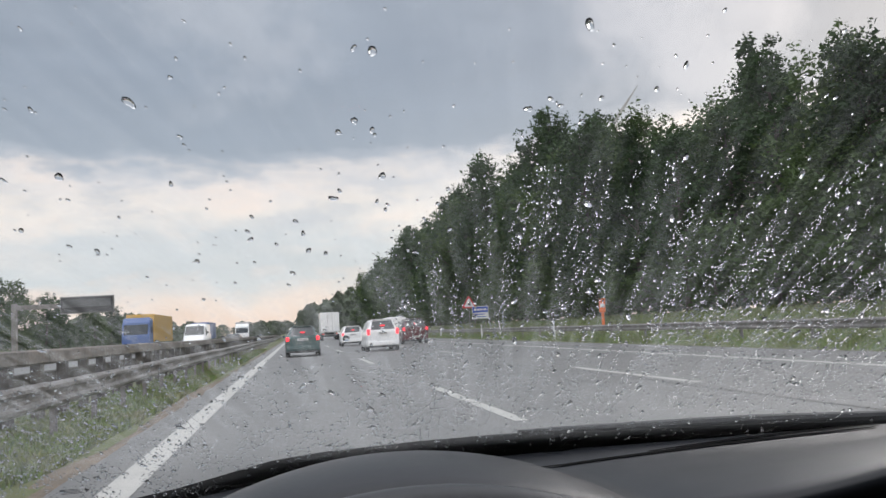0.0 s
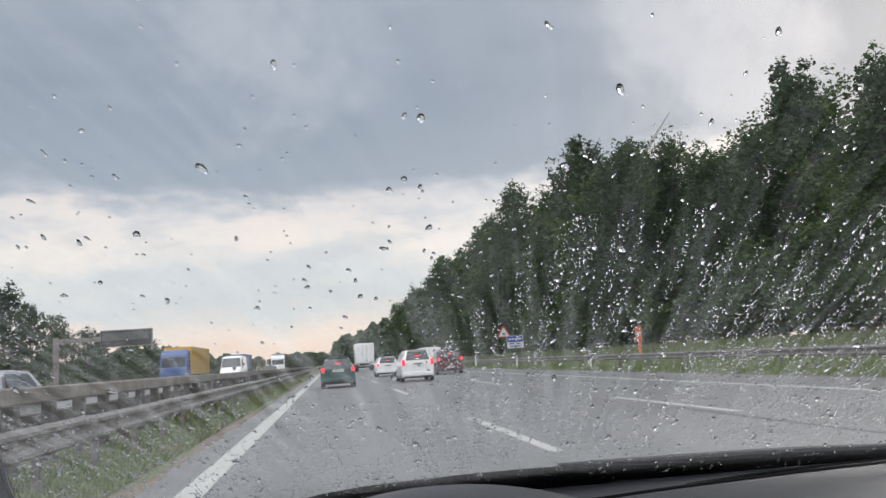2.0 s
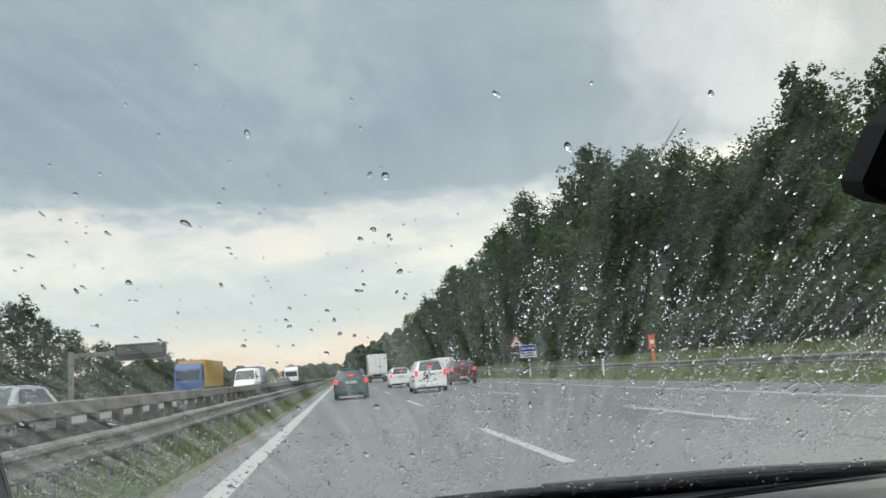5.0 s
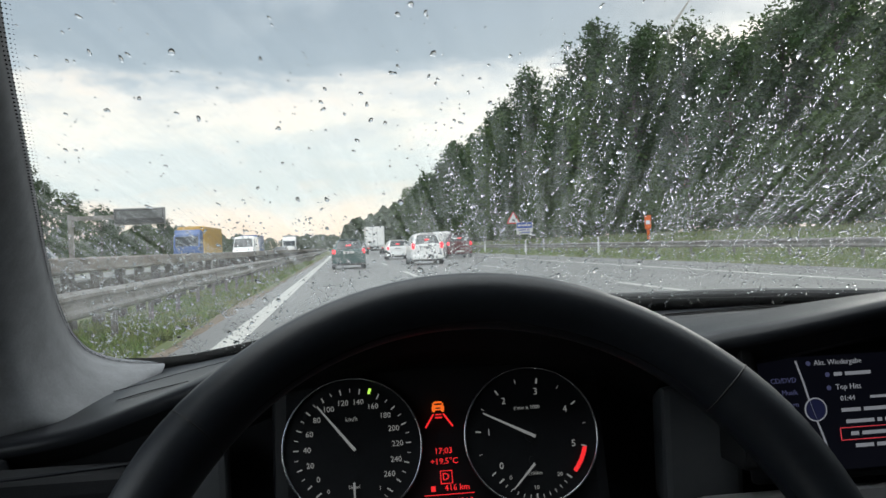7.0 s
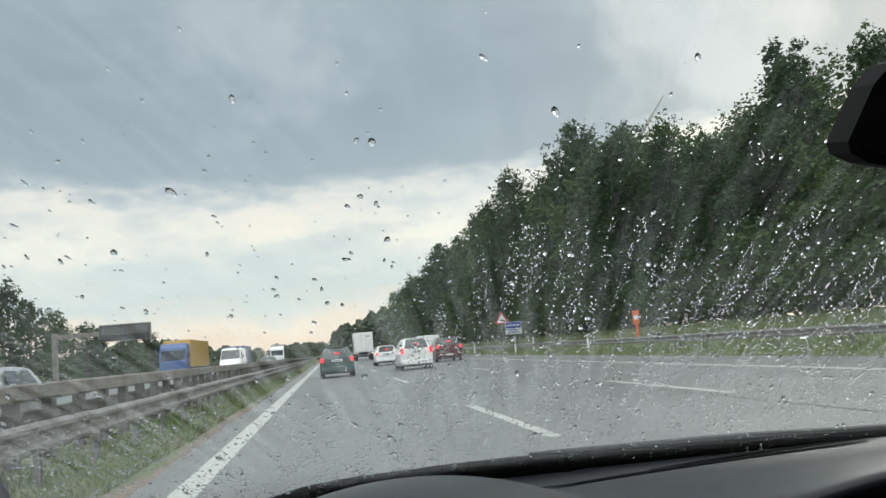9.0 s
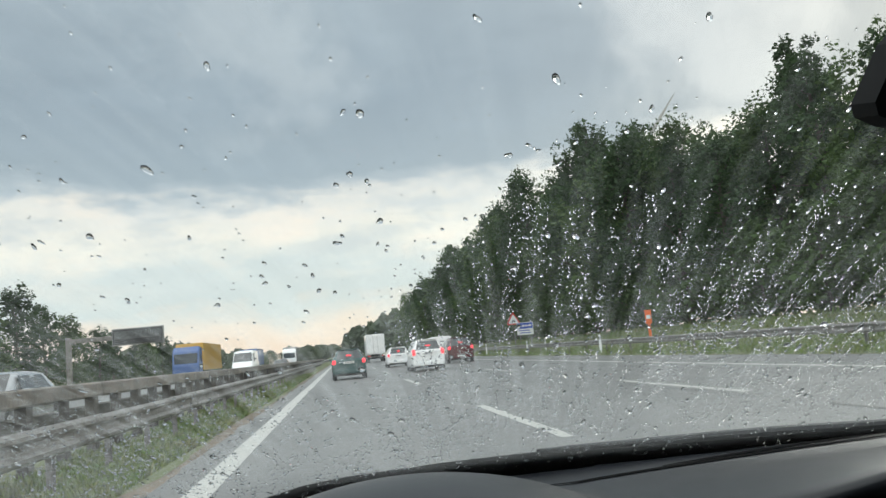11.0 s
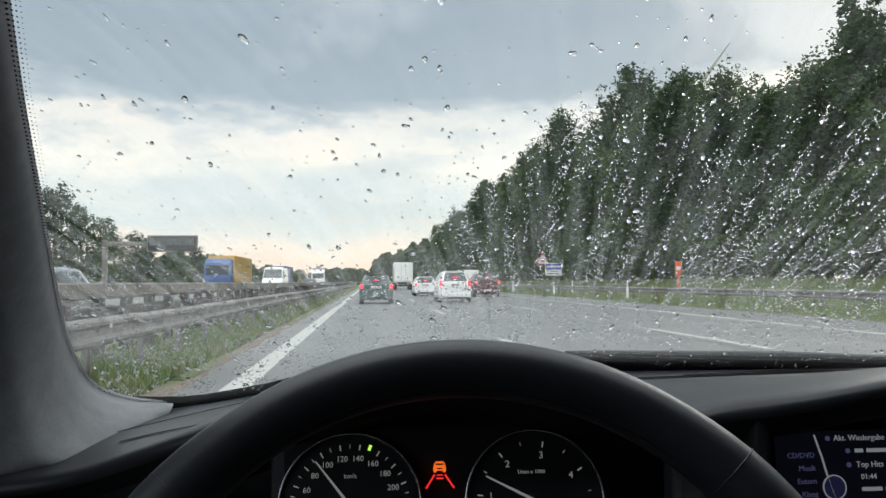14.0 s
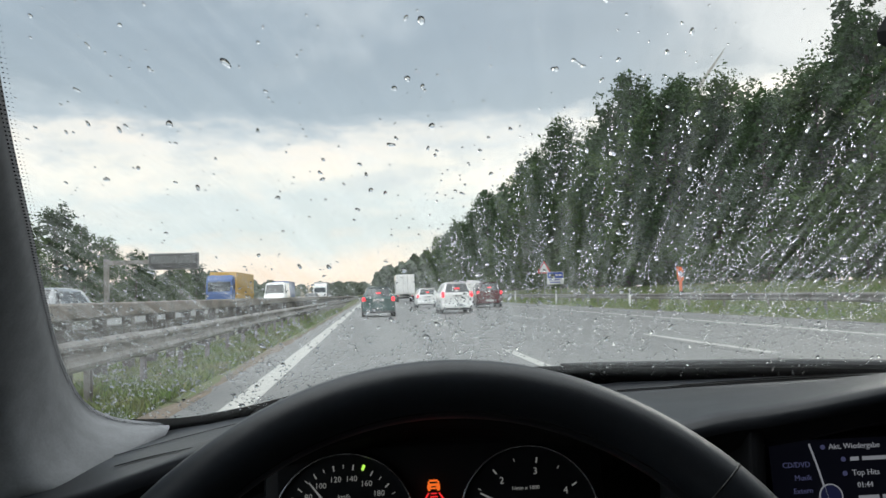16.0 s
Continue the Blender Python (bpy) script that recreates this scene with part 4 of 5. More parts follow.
def far_wood(name, label, spots, seed):
    """Woods so far off that single trees run together."""
    r = random.Random(seed)
    verts, faces = [], []
    for x, y, h, w in spots:
        for q in range(420):
            a, d = r.uniform(0, 6.283), r.random() ** 0.5
            z = h * r.random() ** 0.75
            e = math.sqrt(max(0.05, 1 - max(0, (z / h - 0.35) / 0.65) ** 2))
            p = Vector((x + math.cos(a) * d * w * e, y + math.sin(a) * d * w * e, z - 0.3))
            u = Vector((r.gauss(0, 1), r.gauss(0, 1), r.gauss(0, 1))).normalized()
            v = u.orthogonal().normalized()
            s = r.uniform(0.5, 1.1) * h / 12
            i = len(verts)
            verts += [p - u * s, p + v * s * 0.7, p + u * s, p - v * s * 0.7]
            faces.append((i, i + 1, i + 2, i + 3))
    me = bpy.data.meshes.new(name)
    me.from_pydata([tuple(v) for v in verts], [], faces)
    me.materials.append(LEAF_HAZED)
    return tagged(new(name, me), label, "wood", kind="stuff")


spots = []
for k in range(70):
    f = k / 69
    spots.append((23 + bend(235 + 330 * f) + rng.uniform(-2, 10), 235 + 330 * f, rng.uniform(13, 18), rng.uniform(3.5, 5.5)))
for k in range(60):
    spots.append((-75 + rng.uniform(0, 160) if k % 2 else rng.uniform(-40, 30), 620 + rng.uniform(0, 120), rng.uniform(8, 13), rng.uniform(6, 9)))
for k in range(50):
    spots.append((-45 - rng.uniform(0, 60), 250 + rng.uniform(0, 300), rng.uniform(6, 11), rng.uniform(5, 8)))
far_wood("distant_wood", "line of distant trees along the motorway with haze in their colour", spots, 5)


# ---- grass ----
def blades(name, label, count, place, size, seed):
    r = random.Random(seed)
    verts, faces = [], []
    for q in range(count):
        x, y, z = place(r)
        h = size * r.uniform(0.5, 1.3)
        a = r.uniform(0, 6.283)
        dx, dy = math.cos(a) * 0.012, math.sin(a) * 0.012
        bx, by = r.gauss(0, 0.35) * h, r.gauss(0, 0.35) * h
        i = len(verts)
        verts += [(x - dx, y - dy, z), (x + dx, y + dy, z), (x + bx * 0.4 + dx * 0.7, y + by * 0.4 + dy * 0.7, z + h * 0.6), (x + bx, y + by, z + h)]
        faces += [(i, i + 1, i + 2), (i, i + 2, i + 3)]
    me = bpy.data.meshes.new(name)
    me.from_pydata(verts, [], faces)
    me.materials.append(GRASS_BLADE)
    return tagged(new(name, me), label, "grass", kind="stuff")


def median_place(r):
    y = 3.5 + 60 * r.random() ** 1.7
    x = -2.12 - 1.5 * r.random() ** 1.3
    if noise.noise((x * 1.5, y * 0.5, 7)) < -0.25:
        x -= 0.4
    return x, y, 0.0


blades("grass", "tufts of green and straw-coloured grass under the guard rail", 42000, median_place, 0.14, 21)
blades("grass", "longer grass on the right verge", 22000, lambda r: (lambda x, y: (x, y, verge_rise(x, y) - 0.02))(12.9 + 7.5 * r.random(), 16 + 90 * r.random() ** 1.5), 0.24, 22)


# ---- the car that carries the camera: cabin, dashboard, wheel, instruments ----
own = thing("own_car", "black car interior with leather wheel, lit instruments and a rain-wet windscreen", "car interior")


def smooth(a, b, t):
    t = min(1.0, max(0.0, (t - a) / (b - a)))
    return t * t * (3 - 2 * t)


def glass_z(y):
    return 0.95 + (1.015 - y) * 0.6


def along(xs, x):
    """A value between named stations, with the corners rounded off."""
    def straight(q):
        for (xa, va), (xb, vb) in zip(xs, xs[1:]):
            if q <= xb:
                return va + (vb - va) * max(0.0, (q - xa) / (xb - xa))
        return xs[-1][1]
    return sum(straight(x + d) for d in (-0.03, -0.02, -0.01, 0.0, 0.01, 0.02, 0.03)) / 7


GLASS_FOOT = [(-0.32, 1.06), (-0.20, 1.066), (-0.10, 1.033), (0.0, 0.985), (0.12, 0.974), (0.25, 0.970), (0.40, 0.979), (0.62, 0.996), (1.2, 1.03)]
# windscreen: one gently bowed pane
rows = []
for j in range(13):
    y = 0.30 + 0.85 * j / 12
    rows.append([(-0.36 + 1.5 * i / 24, y, glass_z(y)) for i in range(25)])
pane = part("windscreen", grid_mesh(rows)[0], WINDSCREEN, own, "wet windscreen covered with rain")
pane.visible_shadow = False

# black ceramic edge, on the inner face, along the foot and up the left side
rows = []
for i in range(61):
    x = -0.36 + 1.5 * i / 60
    y0 = along(GLASS_FOOT, x) + 0.010 + 0.008 * smooth(0.1, 0.6, x) + 0.0015 * noise.noise((x * 30, 0, 0))
    rows.append([(x, y0 + (1.16 - y0) * k / 4, glass_z(y0 + (1.16 - y0) * k / 4) + 0.008) for k in range(5)])
part("cowl", grid_mesh(rows)[0], FRIT, own, "black cowl and ceramic band at the foot of the glass")
EDGE_CURVE = [(-0.172, 0.42), (-0.192, 0.50), (-0.221, 0.60), (-0.245, 0.70), (-0.271, 0.80), (-0.295, 0.90), (-0.307, 0.98), (-0.303, 1.03), (-0.273, 1.058), (-0.228, 1.066)]
bm = bmesh.new()
for k in range(240):
    # fading rows of dots beside the pillar
    f = k / 239 * (len(EDGE_CURVE) - 1)
    i = min(int(f), len(EDGE_CURVE) - 2)
    (xa, ya), (xb, yb) = EDGE_CURVE[i], EDGE_CURVE[i + 1]
    x, y = xa + (xb - xa) * (f - i), ya + (yb - ya) * (f - i)
    nx, ny = (yb - ya), -(xb - xa)
    ln = math.hypot(nx, ny)
    for row in range(4):
        d = 0.0015 + 0.0027 * row
        px, py = x + nx / ln * d, y + ny / ln * d
        r = 0.0011 - 0.00022 * row
        bmesh.ops.create_circle(bm, cap_ends=True, segments=6, radius=r, matrix=Matrix.Translation((px, py, glass_z(py) - 0.004)) @ Matrix.Rotation(math.atan(-0.6), 4, "X"))
part("edge_dots", bm, FRIT, pane, "rows of black dots along the glass edge")
bm = bmesh.new()
for k in range(4):
    # maker's stamp, too small to read
    box((0.020 - 0.003 * (k % 2), 0.0007, 0.0003), (-0.206, 1.012 - 0.003 * k, glass_z(1.012 - 0.003 * k) - 0.003), bm=bm, turn=Matrix.Rotation(math.atan(-0.6), 4, "X"))
box((0.004, 0.004, 0.0003), (-0.190, 1.006, glass_z(1.006) - 0.003), bm=bm, turn=Matrix.Rotation(math.atan(-0.6), 4, "X"))
part("glass_stamp", bm, FRIT, pane, "tiny black stamp in the corner of the glass")

# pillar trim beside the windscreen, flaring into the dashboard
FLARE = [(-0.018, -0.034, -0.018), (-0.018, -0.034, -0.018), (-0.018, -0.036, -0.018), (-0.017, -0.042, -0.020), (-0.015, -0.055, -0.025), (-0.006, -0.09, -0.045),
         (0.02, -0.15, -0.058), (0.045, -0.20, -0.045), (0.028, -0.15, -0.022), (0.012, -0.05, -0.008)]
rows, seal = [], []
for (x, y), (ax, ay, az2) in zip(EDGE_CURVE, FLARE):
    e = Vector((x, y, glass_z(y) - 0.006))
    m1 = e + Vector((ax, ay, az2))
    mid = e.lerp(m1, 0.5) + Vector((0.011, -0.009, 0.009))
    turn1 = m1 + Vector((-0.012, -0.012, -0.003))
    out1 = m1 + Vector((-0.052, -0.016, -0.012))
    out2 = m1 + Vector((-0.16, -0.05, -0.02))
    rows.append([e + Vector((0.0, 0.012, 0.004)), e, e.lerp(mid, 0.5) + Vector((0.002, 0, 0.003)), mid, m1, turn1, out1])
    seal.append([out1 + Vector((0.008, -0.004, 0.001)), out1 + Vector((-0.004, -0.010, 0.0)), out2 + Vector((0, -0.02, 0))])
bm, _ = grid_mesh(rows)
part("door_frame", grid_mesh(seal)[0], DASH_LOW, own, "black door frame beside the pillar trim", smooth=True)
pil = part("pillar_trim", bm, PILLAR, own, "grey pillar trim beside the windscreen", smooth=True)
sub = pil.modifiers.new("round", "SUBSURF")
sub.levels = sub.render_levels = 2


# dashboard skin
def lip_y(x):
    return along([(-0.45, 0.80), (-0.24, 0.77), (-0.14, 0.70), (-0.07, 0.66), (-0.02, 0.632), (0.17, 0.628), (0.235, 0.645), (0.275, 0.67), (0.30, 0.64), (0.36, 0.61), (1.2, 0.61)], x)


def crest_y(x):
    """Where the hoods stand highest: behind the lip over the dials, at the lip elsewhere."""
    return max(lip_y(x) + 0.004, along([(-0.20, 0.70), (-0.05, 0.72), (0.20, 0.72), (0.27, 0.68), (0.33, 0.60), (1.2, 0.60)], x))


def crest_z(x):
    hood = 1.005 - 1.5 * (x - 0.085) ** 2
    if x < -0.10:
        return along([(-0.45, 0.868), (-0.24, 0.897), (-0.186, 0.919), (-0.10, 0.954), (-0.05, 0.979)], x)
    side = along([(0.20, 0.93), (0.255, 0.950), (0.277, 0.960), (0.339, 0.974), (0.42, 0.989), (0.52, 0.998), (0.62, 0.992), (0.80, 0.955), (1.2, 0.93)], x)
    return max(hood, side)


def base_z(x):
    return along([(-0.45, 0.885), (-0.24, 0.905), (-0.10, 0.930), (0.02, 0.950), (0.12, 0.955), (1.2, 0.953)], x)


def dash_z(x, y):
    yl, yc, rear = lip_y(x), crest_y(x), along([(-0.3, 1.08), (0.05, 0.93), (1.2, 0.95)], x)
    if y < yc:
        return crest_z(x) - 0.010 * ((yc - y) / 0.09) ** 2
    s = min(1.0, max(0.0, (y - yc) / (rear - yc)))
    return base_z(x) + (crest_z(x) - base_z(x)) * (0.5 + 0.5 * math.cos(math.pi * s)) ** (1.0 + 1.6 * smooth(0.06, -0.06, x))


def lip_z(x):
    return dash_z(x, lip_y(x))


rows, under = [], []
for i in range(121):
    x = -0.45 + 1.65 * i / 120
    yl = lip_y(x)
    row = []
    for k in range(30):
        y = 1.13 - (1.13 - yl - 0.006) * (k / 29)
        row.append((x, y, min(dash_z(x, y), glass_z(y) - 0.008)))
    zl = lip_z(x)
    row += [(x, yl, zl - 0.002), (x, yl - 0.003, zl - 0.007), (x, yl, zl - 0.013)]
    rows.append(row)
    under.append([(x, yl, zl - 0.013), (x, yl + 0.02, zl - 0.03), (x, max(0.72, yl + 0.03), zl - 0.06), (x, max(0.72, yl + 0.02), 0.86), (x, 0.70, 0.50)])
dash = part("dashboard", grid_mesh(rows)[0], DASH, own, "soft black dashboard top", smooth=True)
part("dashboard_face", grid_mesh(under)[0], DASH_LOW, dash, "matt black recess below the dashboard edge")


def slot(name, a, b, width, parent, mat=None, lift=0.0012):
    """A narrow dark slot laid into the dashboard top between two points of the plan."""
    rows = []
    for k in range(25):
        f = k / 24
        x, y = a[0] + (b[0] - a[0]) * f, a[1] + (b[1] - a[1]) * f + 0.012 * math.sin(math.pi * f)
        w = width * math.sin(math.pi * min(1, max(0, 0.06 + 0.88 * f))) ** 0.4
        rows.append([(x, y - w / 2, dash_z(x, y - w / 2) + lift), (x, y, dash_z(x, y) - 0.0005 + lift), (x, y + w / 2, dash_z(x, y + w / 2) + lift)])
    return part(name, grid_mesh(rows)[0], mat or SLOT, parent, "dark demister slot")


slot("demister_slot", (0.234, 0.884), (0.66, 0.965), 0.012, dash)
slot("demister_slot", (0.372, 0.930), (0.68, 0.985), 0.010, dash)
slot("demister_slot", (-0.225, 0.86), (-0.13, 0.80), 0.011, dash)
slot("dashboard_seam", (-0.30, 0.90), (-0.10, 0.985), 0.003, dash)

# lower fascia panels
part("lower_panel", box((0.34, 0.06, 0.36), (-0.27, 0.72, 0.695), 0.012), DASH_LOW, own, "dark grey lower panel beside the wheel")
part("seam_strip", tube([(-0.42, 0.690, 0.872), (-0.25, 0.686, 0.880), (-0.13, 0.684, 0.888)], 0.0016, 6), DASH, own, "thin seam along the fascia")
part("knee_panel", box((0.40, 0.05, 0.30), (0.06, 0.72, 0.62), 0.015), DASH_LOW, own, "dark panel below the instruments")
part("column_shroud", tube([(0.061, 0.40, 0.80), (0.065, 0.52, 0.78), (0.07, 0.70, 0.76)], [0.045, 0.055, 0.07], 20), DASH_LOW, own, "black steering column shroud")
grey = material("dark_grey_fascia", (0.075, 0.081, 0.088), 0.6, vary=0.15, scale=12, bump=0.2, bump_scale=700)
part("centre_panel", box((0.070, 0.03, 0.10), (0.302, 0.695, 0.868), 0.006), grey, own, "plain dark grey panel between wheel and screen")
part("side_panel", box((0.06, 0.03, 0.10), (-0.125, 0.69, 0.85), 0.006), grey, own, "plain dark grey panel beside the instruments")
trim = part("vent_surround", box((0.36, 0.02, 0.080), (0.462, 0.655, 0.792), 0.010), SILVER, own, "satin silver surround of the centre vents")
part("vent_opening", box((0.34, 0.01, 0.062), (0.464, 0.645, 0.789), 0.004), GAUGE_FACE, trim)
for k in range(4):
    part("vent_slat", box((0.33, 0.012, 0.004), (0.464, 0.640, 0.768 + 0.014 * k), 0.001), BLACK_TRIM, trim)

# ---- instrument cluster ----
TILT = radians(15.2)
CL = Matrix.Translation((0.0771, 0.6656, 0.8901)) @ Matrix.Rotation(math.pi / 2 - TILT, 4, "X")
cluster = part("dial_housing", box((0.272, 0.15, 0.03), (0, -0.005, -0.02), 0.012), GAUGE_FACE, own, "black dial housing with two round dials")
cluster.matrix_local = CL


def dial_point(cx, deg, r, z=0.003):
    a = radians(deg)
    return Vector((cx + r * math.sin(a), r * math.cos(a), z))


def tick(bm, cx, deg, r0, r1, w, cy=0.0):
    a = radians(deg)
    p = dial_point(cx, deg, (r0 + r1) / 2) + Vector((0, cy, 0))
    box((w, r1 - r0, 0.0004), p, bm=bm, turn=Matrix.Rotation(-a, 4, "Z"))


def dial(cx, name):
    ob = part(name, cyl(0.0540, 0.004, Matrix.Translation((cx, 0, -0.001)), 64), GAUGE_FACE, cluster)
    r = part("chrome_ring", ring(0.0556, 0.0534, 0.005), CHROME, cluster, "bright chrome dial ring", smooth=True)
    r.location = (cx, 0, 0.0)
    return ob


def needle(cx, deg, r1, cy=0.0, tail=0.0, w=0.0012):
    a = radians(deg)
    bm = bmesh.new()
    pts = [(-w, -tail), (w, -tail), (w * 0.45, r1), (-w * 0.45, r1)]
    lo = [bm.verts.new((x, y, 0.004)) for x, y in pts]
    hi = [bm.verts.new((x, y, 0.0055)) for x, y in pts]
    bm.faces.new(hi)
    for i in range(4):
        bm.faces.new((lo[i], lo[(i + 1) % 4], hi[(i + 1) % 4], hi[i]))
    ob = part("needle", bm, NEEDLE, cluster, "slim pale needle")
    ob.matrix_local = Matrix.Translation((cx, cy, 0)) @ Matrix.Rotation(-a, 4, "Z")


SX, TX = -0.0725, 0.0715
dial(SX, "speedometer_face")
dial(TX, "rev_counter_face")
for v in range(0, 261, 20):
    deg = -129.2 + v / 20 * 19.8
    p = dial_point(SX, deg, 0.0355)
    lettering("numeral", str(v), 0.0061, Matrix.Translation(p), NUMERAL, cluster)
bm = bmesh.new()
for k in range(27):
    deg = -129.2 + k * 9.9
    tick(bm, SX, deg, 0.0420 if k % 2 == 0 else 0.0432, 0.0462, 0.0010 if k % 2 == 0 else 0.0006)
part("dial_scale", bm, NUMERAL, cluster)
bm = bmesh.new()
tick(bm, SX, -129.2 + 150 / 20 * 19.8, 0.0436, 0.0480, 0.0022)
part("speed_marker", bm, GREEN_LCD, cluster, "small green set-speed mark")
lettering("unit_label", "km/h", 0.0048, Matrix.Translation((SX, 0.022, 0.003)), NUMERAL, cluster)
needle(SX, -38.5, 0.043, 0.0, 0.003)
for v in range(0, 6):
    deg = -130.2 + v * 47
    lettering("numeral", str(v), 0.0076, Matrix.Translation(dial_point(TX, deg, 0.0350)), NUMERAL, cluster)
bm = bmesh.new()
for k in range(12):
    tick(bm, TX, -130.2 + k * 23.5, 0.0415 if k % 2 == 0 else 0.0432, 0.0458, 0.0011 if k % 2 == 0 else 0.0006)
part("dial_scale", bm, NUMERAL, cluster)
bm = bmesh.new()
for k in range(24):
    tick(bm, TX, 106 + k * 1.15, 0.0428, 0.0462, 0.0010)
part("red_zone", bm, RED_LCD, cluster, "red zone of the rev counter")
lettering("unit_label", "1/min x 1000", 0.0042, Matrix.Translation((TX - 0.0022, 0.022, 0.003)), NUMERAL, cluster)
needle(TX, -63, 0.043, 0.0, 0.003)
# small lower scales
for cx, labels, unit in ((SX, (("0", -48), ("1/2", 0), ("1", 48)), "Diesel"), (TX, (("0", -48), ("10", 0), ("20", 48)), "l/100km")):
    bm = bmesh.new()
    for k in range(13):
        a = radians(180 - (-54 + 9 * k))
        p = Vector((cx + 0.034 * math.sin(a), -0.014 + 0.034 * math.cos(a), 0.003))
        box((0.0006 if k % 6 else 0.0012, 0.003 if k % 6 else 0.005, 0.0004), p, bm=bm, turn=Matrix.Rotation(-a, 4, "Z"))
    part("small_scale", bm, NUMERAL, cluster)
    for s, d in labels:
        a = radians(d)
        lettering("numeral", s, 0.0046, Matrix.Translation((cx + 0.027 * math.sin(a), -0.014 - 0.027 * math.cos(a), 0.003)), NUMERAL, cluster)
    lettering("unit_label", unit, 0.0036, Matrix.Translation((cx, -0.030, 0.003)), NUMERAL, cluster)
for cx, cy in ((SX, 0.0), (SX, -0.022), (TX, 0.0), (TX, -0.020)):
    part("needle_hub", cyl(0.0055 if cy == 0 else 0.004, 0.002, Matrix.Translation((cx, cy, 0.002)), 24), DASH_LOW, cluster, "dark round needle hub")
needle(SX, 180, 0.026, -0.0265, 0.0, 0.0009)
needle(TX, 225, 0.0266, -0.0226, 0.0, 0.0009)
# red display between the dials
bm = bmesh.new()
box((0.0088, 0.0028, 0.0004), (-0.003, 0.0290, 0.003), bm=bm)
box((0.0100, 0.0034, 0.0004), (-0.003, 0.0262, 0.003), bm=bm)
box((0.0020, 0.0016, 0.0004), (-0.0066, 0.0240, 0.003), bm=bm)
box((0.0020, 0.0016, 0.0004), (0.0006, 0.0240, 0.003), bm=bm)
box((0.0066, 0.0014, 0.0004), (-0.003, 0.0309, 0.003), bm=bm)
part("warning_lamp", bm, ORANGE_LCD, cluster, "glowing orange car warning lamp")
bm = box((0.0062, 0.0013, 0.0003), (-0.003, 0.0294, 0.0036))
box((0.0040, 0.0010, 0.0003), (-0.003, 0.0262, 0.0036), bm=bm)
part("lamp_window", bm, INK, cluster, "dark window of the lamp symbol")
bm = bmesh.new()
box((0.0014, 0.0125, 0.0004), (-0.0105, 0.0165, 0.003), bm=bm, turn=Matrix.Rotation(radians(-34), 4, "Z"))
box((0.0014, 0.0125, 0.0004), (0.0045, 0.0165, 0.003), bm=bm, turn=Matrix.Rotation(radians(34), 4, "Z"))
box((0.0048, 0.0010, 0.0004), (-0.003, 0.0212, 0.003), bm=bm)
box((0.0058, 0.0012, 0.0004), (-0.003, 0.0188, 0.003), bm=bm)
part("lane_lamp", bm, RED_LCD, cluster, "glowing red lane lines")
for s, x, y, size in (("17:03", -0.001, -0.0075, 0.0066), ("+19.5°C", -0.001, -0.0155, 0.0066), ("D", -0.0005, -0.0275, 0.0078), ("416 km", 0.008, -0.0360, 0.0066), ("267250", -0.0075, -0.0465, 0.0062), ("454.3", 0.0135, -0.0465, 0.0062)):
    lettering("display_text", s, size, Matrix.Translation((x, y, 0.003)), RED_LCD, cluster)
bm = bmesh.new()
for a, b in (((-0.0045, -0.0325), (0.0045, -0.0325)), ((-0.0045, -0.0228), (0.0045, -0.0228)), ((-0.0045, -0.0325), (-0.0045, -0.0228)), ((0.0045, -0.0325), (0.0045, -0.0228)), ((-0.018, -0.0408), (0.021, -0.0408))):
    c = ((a[0] + b[0]) / 2, (a[1] + b[1]) / 2, 0.003)
    box((abs(b[0] - a[0]) + 0.0006, abs(b[1] - a[1]) + 0.0006, 0.0004), c, bm=bm)
box((0.0035, 0.0042, 0.0004), (-0.0110, -0.0360, 0.003), bm=bm)
part("display_frame", bm, RED_LCD, cluster)

# ---- steering wheel ----
WC = Matrix.Translation((0.0655, 0.3551, 0.8646)) @ Matrix.Rotation(math.pi / 2 - 0.5268, 4, "X")
bm = bmesh.new()
rows = []
for k in range(97):
    a = 2 * math.pi * k / 96
    row = []
    for q in range(16):
        b = 2 * math.pi * q / 16
        # thicker where the thumbs rest
        swell = 1 + 0.10 * (math.exp(-((math.degrees(a) - 35) / 14) ** 2) + math.exp(-((math.degrees(a) - 145) / 14) ** 2))
        rr = 0.1768 + 0.0148 * swell * math.cos(b)
        row.append((rr * math.cos(a), rr * math.sin(a), 0.0165 * swell * math.sin(b)))
    rows.append(row)
grid_mesh(rows, bm, closed=True)
wheel = part("steering_wheel", bm, LEATHER, own, "black leather steering wheel", smooth=True)
wheel.matrix_local = WC
for deg in (42, 140, 222, 318):
    a = radians(deg)
    pts = []
    for q in range(17):
        b = 2 * math.pi * q / 16
        rr = 0.1768 + 0.0152 * 1.05 * math.cos(b)
        pts.append((rr * math.cos(a), rr * math.sin(a), 0.0169 * 1.05 * math.sin(b)))
    part("leather_seam", tube(pts, 0.0005, 5), INK, wheel, "stitched seam in the leather")
pts = [((0.1768 - 0.0145) * math.cos(radians(k * 3)), (0.1768 - 0.0145) * math.sin(radians(k * 3)), 0.004) for k in range(121)]
part("stitching", tube(pts, 0.0006, 4), INK, wheel)
